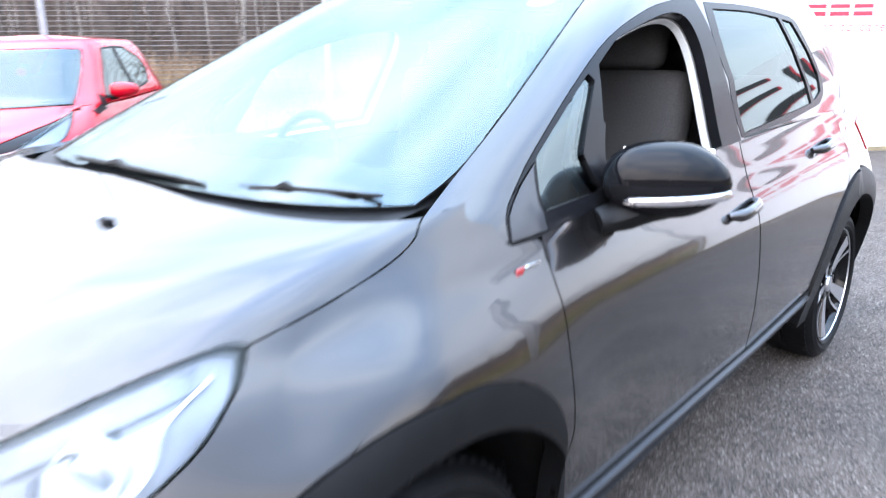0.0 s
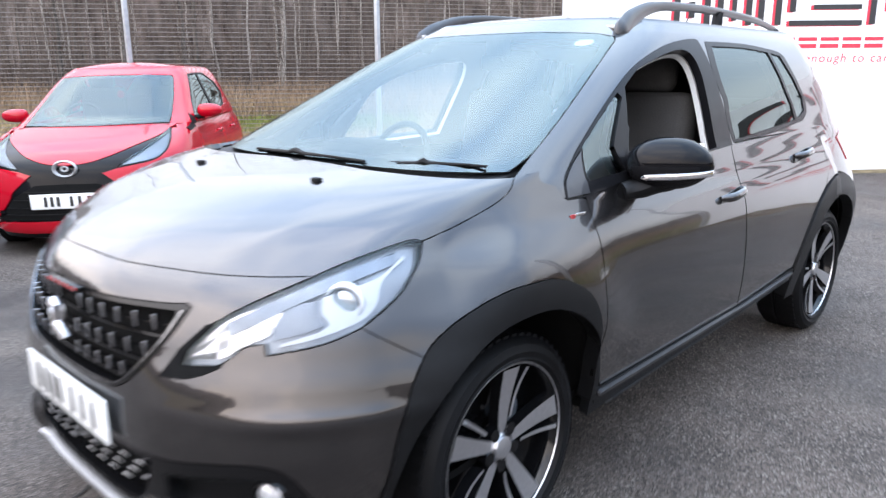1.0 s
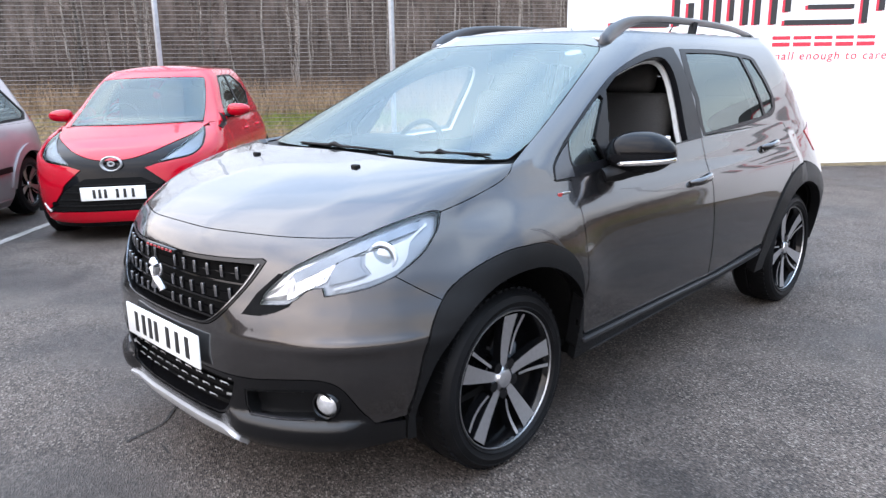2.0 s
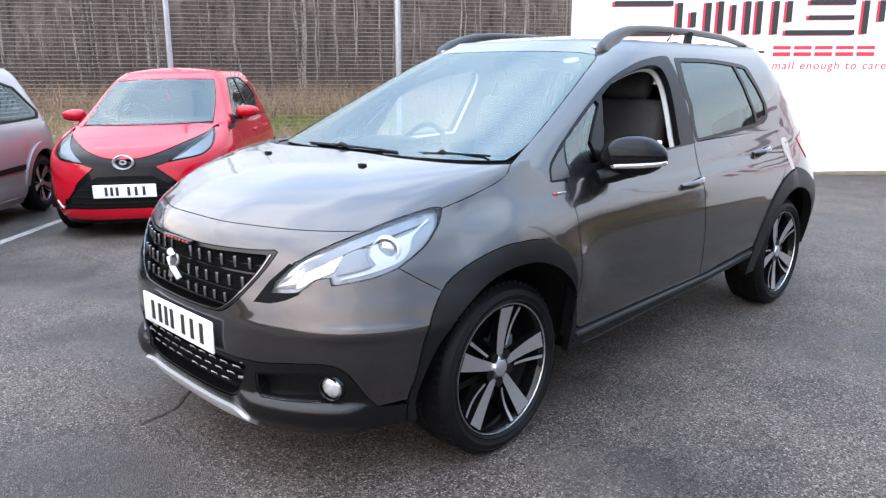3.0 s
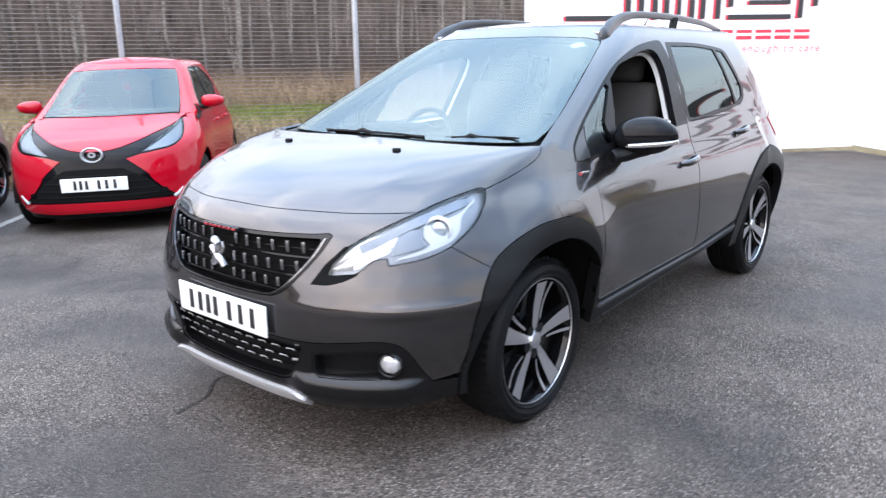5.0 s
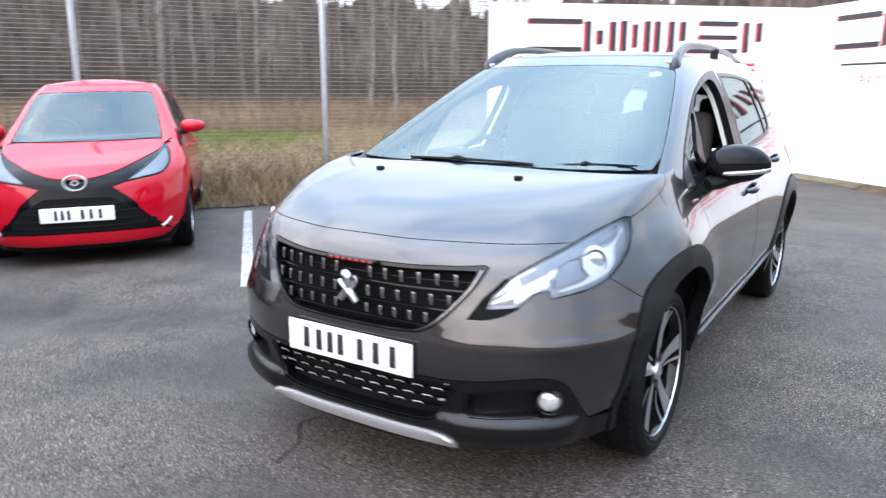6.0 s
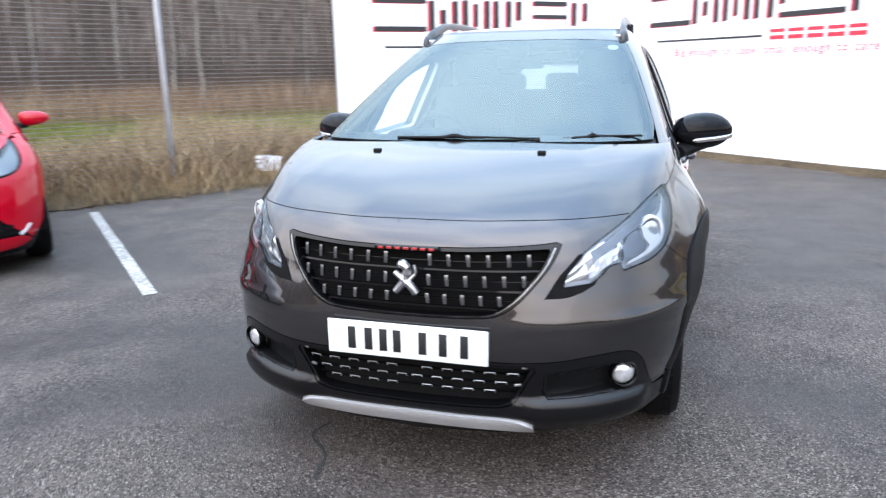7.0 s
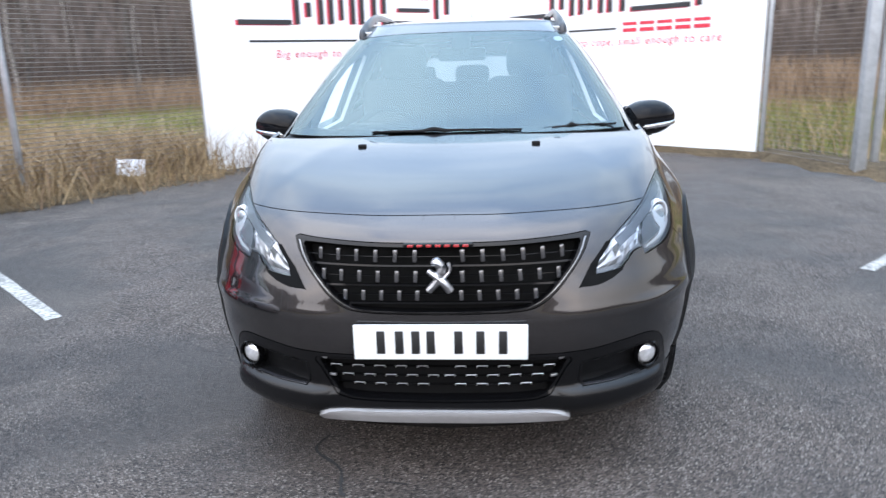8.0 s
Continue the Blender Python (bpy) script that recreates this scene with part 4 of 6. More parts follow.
        # roof rail
        pts = curve([(s * .505, 1.775, 1.415), (s * .500, 1.815, 1.445), (s * .492, 1.88, 1.488), (s * .484, 2.01, 1.535), (s * .482, 2.2, 1.556), (s * .482, 2.6, 1.560), (s * .474, 3.05, 1.546), (s * .460, 3.34, 1.516), (s * .452, 3.46, 1.488)], 5)
        wid = np.interp(np.linspace(0, 1, len(pts)), [0, .09, .22, .34, .45, .82, 1], [.030, .056, .046, .028, .018, .016, .024])
        bm = bmesh.new()
        tube(bm, pts, [float(w) for w in wid], 12, .45)
        rl = part("roof_rail", bm, RAILGREY, car, "dark silver roof rail")
        bm = bmesh.new()
        tube(bm, [(s * .484, 2.62, 1.50), (s * .482, 2.64, 1.555)], .016, 8, 1.4)
        part("rail_foot", bm, SEAL, rl)
        bm = bmesh.new()
        tube(bm, [(s * .460, 3.38, 1.46), (s * .458, 3.36, 1.512)], .018, 8, 1.4)
        part("rail_foot", bm, SEAL, rl)
        # wheels
        for y in HUBS:
            build_wheel(car, .812, y, WHEEL_R, s, .241, turn=-1 if y < 1 else 30)
        # bonnet washer jets
        bm = bmesh.new()
        box(bm, s * .312, .575, 1.0225, .030, .022, .012, .004)
        part("washer_jet", bm, SEAL, car)
    skin("rear_bumper", HB, tail_low, [], PLASTIC, car, both=True, lift=.004)
    upper = [(-.02, 1.449), (.286, 1.447), (.5, 1.438), (.587, 1.426)] + curve([(.604, 1.410), (.651, 1.267), (.684, 1.149), (.695, 1.086), (.70, 1.02)], 4) + [(.76, .99)] + HERO.yz(HC, [(1.09, .96), (1.2, .957), (1.5, .987), (2.0, 1.015), (2.255, 1.024), (2.30, 1.038), (3.24, 1.040)]) + [(2.999, 1.04), (3.001, 1.501), (-.02, 1.501)]
    skin("upper_body", HC, upper, [FO, RF, RG], PAINT, car, both=True, depth=.01, gap=.0)
    skin("tailgate_glass", HC, RG, [], REARGLASS, car, both=True, lift=-.003, depth=0, gap=0)
    ws = skin("windscreen", HC, WS, [], GLASS, car, both=True, depth=0, gap=.001, label="clear windscreen")
    skin("screen_border", HC, WS, [WS_in], SEAL, ws, both=True, lift=-.004, depth=0, gap=0)
    sticker = [(.50 + .030 * math.cos(a), 1.405 + .012 * math.sin(a)) for a in np.linspace(0, 2 * math.pi, 17)[:-1]]
    skin("screen_sticker", HC, sticker, [], PAPER, ws, lift=-.002, depth=0, gap=0)
    # roof
    us = np.linspace(0, 3, 91)
    rows, n = [], 14
    edge = HC(us, 1.5 + 0 * us)
    for k in range(n + 1):
        t = k / n
        spine = np.stack([0 * us, np.clip(edge[:, 1], 2.15, 3.15), np.full(len(us), 1.5)], 1)
        q = edge * (1 - t) + spine * t
        q[:, 2] = 1.5 + .036 * (1 - (1 - t)**2.0)
        rows.append(q)
    verts, faces = [], []
    for s in (1, -1):
        b = len(verts)
        verts += [v * np.array([s, 1, 1]) for r in rows for v in r]
        for k in range(n):
            for i in range(len(us) - 1):
                q = [b + k * len(us) + i, b + k * len(us) + i + 1, b + (k + 1) * len(us) + i + 1, b + (k + 1) * len(us) + i]
                faces.append(q if s == 1 else q[::-1])
    finish("roof", verts, faces, PAINT, car)
    bm = bmesh.new()
    tube(bm, [(0, 3.28, 1.53), (0, 3.34, 1.58), (0, 3.42, 1.66)], [.008, .003, .002], 6)
    part("aerial", bm, SEAL, car)
    # scuttle, wipers
    bm = bmesh.new()
    tops = []
    for k in range(25):
        x = -.69 + 1.38 * k / 24
        f = abs(x) / .69
        tops.append([bm.verts.new((x, .665 + .20 * f**2.5, 1.018 + .004 * f)), bm.verts.new((x, .90 + .22 * f**2.6, 1.034 + .02 * f))])
    for a, b in zip(tops, tops[1:]):
        bm.faces.new((a[0], b[0], b[1], a[1]))
    part("scuttle", bm, PLASTIC, car)
    for base, tip, arm_to in (((-.36, .782, 1.048), (.27, .782, 1.052), .46), ((.33, .795, 1.048), (.64, .900, 1.056), .42)):
        bm = bmesh.new()
        b, t = Vector(base), Vector(tip)
        m = b.lerp(t, arm_to) + Vector((0, -.004, .011))
        lift = Vector((0, -.007, .004))
        tube(bm, [b.lerp(t, .18) + lift, b.lerp(t, arm_to - .06) + lift, m, b.lerp(t, arm_to + .08) + lift, b.lerp(t, .86) + lift], [.004, .006, .010, .006, .003], 8)
        wp = part("wiper", bm, SEAL, car, "black windscreen wiper")
        bm = bmesh.new()
        tube(bm, [b.lerp(t, .08) + Vector((0, .004, .004)), b.lerp(t, .5) + Vector((0, -.006, .006)), t], [.004, .0055, .004], 6)
        part("wiper_blade", bm, SEAL, wp)
    # dark inner faces and pale cabin lining
    skin("inner_shell", HB, [(-.02, .17), (-.02, 1.03), (.60, 1.03), (.9, .98), (3.001, .98), (3.001, .34), (2.0, .44), (1.62, .37), (1.19, .31), (.9, .25), (.5, .19)], [opening, rear_in, grille, lowg], DARK, car, both=True, lift=-.062, depth=0, gap=0)
    skin("cabin_lining", HC, [(.74, .96), (.70, 1.1), (.66, 1.3), (.62, 1.47), (3.001, 1.47), (3.001, .96)], [QG, FW, RW, RQ, RG], TRIM, car, both=True, lift=-.035, depth=.02, gap=0)
    bm = bmesh.new()
    box(bm, 0, 2.65, 1.462, .98, 1.75, .012, .004)
    part("headlining", bm, TRIM, car)
    bm = bmesh.new()
    box(bm, 0, 2.1, .235, 1.20, 3.5, .05)
    box(bm, 0, 2.45, .40, 1.36, 2.5, .05)
    box(bm, 0, .62, .62, .9, .5, .5)
    for y in HUBS:
        for s in (1, -1):
            arc = [[], []]
            for a in np.linspace(-.1, math.pi + .1, 25):
                yy, zz = y + .425 * math.cos(a), .318 + .425 * math.sin(a)
                edge = float(HB(HERO.at(HB, yy, zz), zz)[0]) - .03
                arc[0].append(bm.verts.new((s * .50, yy, zz)))
                arc[1].append(bm.verts.new((s * min(edge, .82), yy, zz)))
            for i in range(24):
                bm.faces.new((arc[0][i], arc[0][i + 1], arc[1][i + 1], arc[1][i]))
            bm.faces.new(arc[0])
    part("underbody", bm, DARK, car)
    # dashboard and wheel, seats
    bm = bmesh.new()
    box(bm, 0, 1.18, .93, 1.36, .44, .14, .05, seg=3)
    box(bm, 0, 1.30, .70, 1.36, .22, .36, .04)
    box(bm, -.36, 1.30, 1.01, .34, .18, .07, .03)
    part("dashboard", bm, DASH, car)
    bm = bmesh.new()
    ring = [(-.36 + .165 * math.cos(a), 1.50 + .06 * math.sin(a), .94 + .155 * math.sin(a)) for a in np.linspace(0, 2 * math.pi, 29)]
    tube(bm, ring, .014, 8, close=False)
    tube(bm, [(-.52, 1.50, .94), (-.36, 1.46, .93), (-.20, 1.50, .94)], [.012, .03, .012], 8)
    part("steering_wheel", bm, DASH, car)
    for x, y in ((-.36, 2.02), (.36, 2.02)):
        bm = bmesh.new()
        box(bm, x, y - .12, .62, .50, .50, .18, .06, seg=3)
        st = part("front_seat", bm, CLOTH, car, "dark cloth front seat")
        bm = bmesh.new()
        box(bm, 0, 0, 0, .48, .13, .60, .055, seg=3)
        bk = part("backrest", bm, CLOTH, st)
        bk.matrix_basis = pose(x, y + .17, .93, -14, 0, 0)
        bm = bmesh.new()
        box(bm, 0, 0, 0, .26, .10, .19, .045, seg=3)
        tube(bm, [(-.06, 0, -.16), (-.06, 0, -.05)], .007, 6)
        tube(bm, [(.06, 0, -.16), (.06, 0, -.05)], .007, 6)
        hr = part("headrest", bm, CLOTH, st)
        hr.matrix_basis = pose(x, y + .255, 1.315, -10, 0, 0)
    bm = bmesh.new()
    box(bm, 0, 2.95, .62, 1.22, .48, .18, .06)
    rs = part("rear_seat", bm, CLOTH, car)
    bm = bmesh.new()
    box(bm, 0, 0, 0, 1.20, .14, .56, .05)
    bk = part("backrest", bm, CLOTH, rs)
    bk.matrix_basis = pose(0, 3.22, .90, -16, 0, 0)
    for x in (-.38, 0, .38):
        bm = bmesh.new()
        box(bm, x, 3.30, 1.22, .24, .09, .13, .04)
        part("headrest", bm, CLOTH, rs)
    bm = bmesh.new()
    box(bm, 0, 1.76, 1.345, .24, .03, .065, .015)
    box(bm, 0, 1.72, 1.405, .10, .06, .085, .02)
    tube(bm, [(0, 1.72, 1.39), (0, 1.755, 1.35)], .014, 6)
    part("inner_mirror", bm, DASH, car)
    return car


build_hero()


# ---- the place: ground, markings, boards, fence, field and wood ----
def rise(x, y):
    """Height of the car park: level round the car, dipping a little towards the parked hatchbacks."""
    s = max(0.0, min(y, 13.0) - 3.2)
    dip = 0.010 * max(0.0, min(-x - 1.5, 4.0)) * (1 - float(step(y, 3.0, 7.0)))
    return 0.007 * s * s / (s + 1.0) - dip + 0.012 * max(min(x, 6.0), -6.0) * float(step(y, 3.0, 7.0))


def asphalt_material():
    m = material("asphalt", (0.058, 0.057, 0.057), 0.62, spec=0.28)
    n, l = m.node_tree.nodes, m.node_tree.links
    p = n["Principled BSDF"]
    co = n.new("ShaderNodeTexCoord")

    def noise_at(scale, detail=5.0, rough=0.55):
        t = n.new("ShaderNodeTexNoise")
        t.inputs["Scale"].default_value, t.inputs["Detail"].default_value, t.inputs["Roughness"].default_value = scale, detail, rough
        l.new(co.outputs["Object"], t.inputs["Vector"])
        return t.outputs["Fac"]

    def ranged(src, a, b, c, d):
        r = n.new("ShaderNodeMapRange")
        for key, val in (("From Min", a), ("From Max", b), ("To Min", c), ("To Max", d)):
            r.inputs[key].default_value = val
        l.new(src, r.inputs["Value"])
        return r.outputs["Result"]

    def blend(kind, a, b, fac=1.0):
        x = n.new("ShaderNodeMix")
        x.data_type, x.blend_type = "RGBA", kind
        if isinstance(fac, float):
            x.inputs["Factor"].default_value = fac
        else:
            l.new(fac, x.inputs["Factor"])
        for key, val in (("A", a), ("B", b)):
            if isinstance(val, tuple):
                x.inputs[key].default_value = val
            else:
                l.new(val, x.inputs[key])
        return x.outputs["Result"]

    vor = n.new("ShaderNodeTexVoronoi")
    vor.inputs["Scale"].default_value = 175.0
    l.new(co.outputs["Object"], vor.inputs["Vector"])
    sep = n.new("ShaderNodeSeparateColor")
    l.new(vor.outputs["Color"], sep.inputs["Color"])
    stones = ranged(sep.outputs["Red"], 0.0, 1.0, 0.12, 2.05)
    pale = ranged(sep.outputs["Green"], 0.89, 0.93, 0.0, 1.0)
    wet = ranged(noise_at(0.75, 5.0), 0.45, 0.60, 0.0, 1.0)
    blot = ranged(noise_at(3.2, 6.0), 0.3, 0.7, 0.70, 1.30)
    worn = ranged(noise_at(0.9, 7.0, 0.65), 0.51, 0.68, 0.0, 0.55)
    c = blend("MULTIPLY", (0.061, 0.0485, 0.041, 1), stones)
    c = blend("MULTIPLY", c, blot)
    c = blend("MIX", c, (0.225, 0.195, 0.168, 1), pale)
    c = blend("MIX", c, (0.118, 0.099, 0.083, 1), worn)
    c = blend("MULTIPLY", c, (0.47, 0.47, 0.48, 1), wet)
    l.new(c, p.inputs["Base Color"])
    l.new(ranged(wet, 0.0, 1.0, 0.75, 0.45), p.inputs["Roughness"])
    b = n.new("ShaderNodeBump")
    b.inputs["Strength"].default_value, b.inputs["Distance"].default_value = 0.8, 0.005
    l.new(vor.outputs["Distance"], b.inputs["Height"])
    l.new(b.outputs["Normal"], p.inputs["Normal"])
    return m


ASPHALT = asphalt_material()
LINE = material("worn_road_paint", (0.29, 0.275, 0.25), 0.7, var=.6, scale=38, big=.2, big_scale=5, bump=.4, bump_scale=150)
CRACK = material("crack_dirt", (0.022, 0.021, 0.020), 0.9, var=.3, scale=60)
FIELD = material("rough_grass", (0.165, 0.118, 0.063), 0.95, spec=.1, var=.45, scale=9, big=.35, big_scale=.6, bump=.8, bump_scale=40)
SOIL = material("leaf_litter", (0.085, 0.062, 0.038), 0.95, spec=.1, var=.5, scale=30, big=.3, big_scale=3, bump=.9, bump_scale=60)
STRAW = material("dry_grass", (0.29, 0.205, 0.115), 0.9, spec=.15, island=.5)
GREEN = material("green_grass", (0.13, 0.145, 0.036), 0.9, spec=.15, island=.45)
BARK = material("bark", (0.095, 0.082, 0.070), 0.9, spec=.15, var=.4, scale=7, island=.25)
PALEBARK = material("pale_birch_bark", (0.25, 0.22, 0.19), 0.85, spec=.2, var=.35, scale=8)
TWIG = material("bare_twigs", (0.088, 0.066, 0.053), 0.95, spec=.1, island=.45)
FARWOOD = material("far_wood", (0.100, 0.081, 0.071), 1.0, spec=.0, var=.7, scale=1.6, big=.35, big_scale=.25)
stretched(FARWOOD, 1.0, .40)
REED = material("rust_brown_bracken", (0.225, 0.150, 0.095), 0.95, spec=.1, island=.5)
GALV = material("galvanised_steel", (0.42, 0.44, 0.46), 0.45, .7, var=.12, scale=18, big=.1, big_scale=2)
WIRE = material("mesh_wire", (0.165, 0.142, 0.127), 0.5, .4, var=.2, scale=5)
BOARD = material("white_board", (0.80, 0.80, 0.80), 0.45, var=.02, scale=8, big=.03, big_scale=1.2, coat=.2)
SIGNBLACK = material("sign_black", (0.020, 0.020, 0.022), 0.4, var=.1, scale=20)
SIGNRED = material("sign_red", (0.60, 0.030, 0.055), 0.4, var=.05, scale=20)

# ground sheet to the horizon and the asphalt on it
verts, faces = [], []
gx = [-400, -150, -60] + [float(v) for v in np.arange(-30, 30.1, 1.5)] + [60, 150, 400]
for y in gx:
    for x in gx:
        verts.append((x, y, rise(x, y) - .03 + .10 * float(step(math.hypot(x, y - 2), 12, 30))))
k = len(gx)
faces = [(j * k + i, j * k + i + 1, (j + 1) * k + i + 1, (j + 1) * k + i) for j in range(k - 1) for i in range(k - 1)]
tagged(finish("ground", verts, faces, FIELD), "rough field of straw and green grass", "ground", kind="structure")

FENCE_DIR = Vector((1.66, 2.32, 0)).normalized()
POST_A = Vector((-4.985, 5.475, 0))
POST_GAP = 2.85
BOARD_L, BOARD_R, BOARD_C = Vector((-3.66, 7.43, 0)), Vector((3.35, 7.26, 0)), Vector((-.03, 10.50, 0))
verge_start = POST_A - FENCE_DIR * 22
lot = [verge_start + Vector((.42, -.30, 0)), POST_A + Vector((.30, -.42, 0)), BOARD_L + Vector((.02, -.10, 0)), BOARD_C + Vector((0, -.02, 0)), BOARD_R + Vector((-.02, -.14, 0)), Vector((3.95, 5.62, 0)), Vector((22, 6, 0)), Vector((60, -10, 0)), Vector((60, -52, 0)), Vector((-30, -52, 0)), Vector((-38, -34, 0))]
P2 = [(p.x, p.y) for p in lot]
xs = np.concatenate([np.arange(-40, -8, 2.0), np.arange(-8, 6.01, .5), np.arange(8, 64.1, 4.0)])
ys = np.concatenate([np.arange(-56, -4, 4.0), np.arange(-4, 12.01, .5)])
cells = cut_cells(xs, ys, P2, [])
P, faces, _ = flat_mesh(cells)
tagged(finish("car_park", [(x, y, rise(x, y) + .001) for x, y in P], faces, ASPHALT), "dark damp asphalt car park with pale worn patches", "asphalt", kind="structure")


def strip_on_ground(name, a, b, width, mat, label, category, lift=.005, ragged=.006):
    """A flat painted band with slightly uneven edges."""
    a, b = Vector(a), Vector(b)
    d = (b - a)
    w = Vector((-d.y, d.x)).normalized() * width / 2
    n = max(int(d.length / .12), 2)
    bm = bmesh.new()
    rows = []
    for i in range(n + 1):
        p = a.lerp(b, i / n)
        q, r = p + w * (1 + random.uniform(-1, 1) * ragged * 20 * .5), p - w * (1 + random.uniform(-1, 1) * ragged * 20 * .5)
        rows.append([bm.verts.new((v.x, v.y, rise(v.x, v.y) + lift)) for v in (q, r)])
    for s, t in zip(rows, rows[1:]):
        bm.faces.new((s[0], s[1], t[1], t[0]))
    return tagged(part(name, bm, mat, smooth=False), label, category, kind="structure")


for a, b in (((-2.28, 1.60), (-4.85, 3.97)), ((-3.3, -.62), (-5.75, 1.80)), ((2.42, 2.42), (4.55, 4.60)), ((-6.2, -2.2), (-8.6, .2))):
    strip_on_ground("parking_line", a, b, .085, LINE, "worn white parking bay line on asphalt", "road marking")
for pts in ([(-.31, -.06), (-.33, -.03), (-.36, .10), (-.47, .22), (-.44, .33)], [(-.33, -.03), (-.22, .02), (-.12, .01)]):
    bm = bmesh.new()
    pts = curve([(x, y, 0) for x, y in pts], 5)
    rows = []
    for i, p in enumerate(pts):
        w = .003 + .005 * random.random()
        rows.append([bm.verts.new((p[0] - w, p[1] - w * .4, .0045)), bm.verts.new((p[0] + w, p[1] + w * .4, .0045))])
    for s, t in zip(rows, rows[1:]):
        bm.faces.new((s[0], s[1], t[1], t[0]))
    tagged(part("asphalt_crack", bm, CRACK, smooth=False), "dark crack in the asphalt", "crack", kind="structure")


# ---- boards ----
def place_on(a, b, out):
    """Maps (along, up, off) on an upright board from a to b; off grows towards the viewer."""
    d = (b - a).normalized()
    nrm = Vector((d.y, -d.x, 0)) * out

    def put(u, v, w):
        p = a + d * u + nrm * w
        return Vector((p.x, p.y, v))
    return put


def bar_shape(parent, put, pts, mat, name, off, thick=.004):
    bm = bmesh.new()
    prism(bm, pts, lambda u, v, d: put(u, v, off - d), thick)
    return part(name, bm, mat, parent, smooth=False)


def quad_bar(u0, v0, u1, v1, w):
    d = Vector((u1 - u0, v1 - v0))
    s = Vector((-d.y, d.x)).normalized() * w / 2
    return [(u0 + s.x, v0 + s.y), (u0 - s.x, v0 - s.y), (u1 - s.x, v1 - s.y), (u1 + s.x, v1 + s.y)]


def build_board(a, b, z0a, z0b, top, shift, dz, label):
    L = (b - a).length
    put = place_on(a, b, 1)
    bm = bmesh.new()
    prism(bm, [(0, z0a), (L, z0b), (L, top), (0, top)], lambda u, v, d: put(u, v, -d), .035)
    bd = tagged(part("sign_board", bm, BOARD, smooth=False), label, "sign board", group="sign boards")
    # plain dark shapes with red edges where the lettering runs
    w = .075
    shapes = [quad_bar(.56, 2.365, 1.33, 2.365, w * .9), quad_bar(.56, 1.985, 1.33, 1.985, w * .9)]
    shapes += [quad_bar(1.42, 2.37, 1.42, 1.96, w), quad_bar(1.60, 2.25, 1.60, 2.06, w), quad_bar(1.79, 2.37, 1.79, 1.96, w)]
    shapes += [quad_bar(1.95, 2.385, 1.95, 1.965, w), quad_bar(2.12, 2.34, 2.12, 2.02, w * .8), quad_bar(2.30, 2.385, 2.30, 1.965, w)]
    shapes += [quad_bar(2.45, 2.385, 2.45, 1.965, w), quad_bar(2.66, 2.385, 2.66, 1.965, w)]
    shapes += [quad_bar(2.80, 1.985, 3.68, 1.985, w * .85), quad_bar(2.83, 2.385, 2.83, 2.12, w)]
    shapes += [quad_bar(3.08, 2.365, 3.66, 2.365, w * .85), quad_bar(3.08, 2.175, 3.66, 2.175, w * .75)]
    shapes += [quad_bar(3.80, 2.385, 3.80, 1.965, w), quad_bar(4.00, 2.385, 4.00, 2.12, w)]
    for pts in shapes:
        bar_shape(bd, put, [(u + shift - .032, v + dz - .008) for u, v in pts], SIGNRED, "red_shape", .004)
        bar_shape(bd, put, [(u + shift, v + dz) for u, v in pts], SIGNBLACK, "black_shape", .008)
    bar_shape(bd, put, [(u + shift, v + dz) for u, v in quad_bar(.70, 1.738, 2.56, 1.738, .028)], SIGNBLACK, "black_bar", .004)
    for k in range(5):
        u = 2.67 + k * .268
        for v0, v1 in ((1.772, 1.815), (1.685, 1.735)):
            bar_shape(bd, put, [(x + shift, v + dz) for x, v in ((u, v0), (u + .225, v0), (u + .225, v1), (u, v1))], SIGNRED, "red_shape", .006)
    tx = bpy.data.curves.new("slogan", "FONT")
    tx.body, tx.size, tx.extrude, tx.space_character, tx.shear = "Big enough to cope, small enough to care", .150, .001, 1.19, .12
    tx.materials.append(SIGNRED)
    ob = new("slogan", tx)
    ob.parent = bd
    d = (b - a).normalized()
    o = put(1.06 + shift, 1.515 + dz, .004)
    m = Matrix(((d.x, 0, d.y), (d.y, 0, -d.x), (0, 1, 0))).to_4x4()
    ob.matrix_basis = Matrix.Translation(o) @ m
    return bd


build_board(BOARD_L, BOARD_C, -.03, .10, 2.52, 0.0, -.085, "white sign board with black and red shapes and a slogan")
build_board(BOARD_C, BOARD_R, .12, .12, 2.52, .02, -.045, "white sign board with red and black shapes on the fence")


# ---- fence ----
def fence_post(parent, p, size, height, bottom):
    bm = bmesh.new()
    box(bm, p.x, p.y, bottom + height / 2, size, size, height, .006, Matrix())
    ob = part("post", bm, GALV, parent)
    return ob


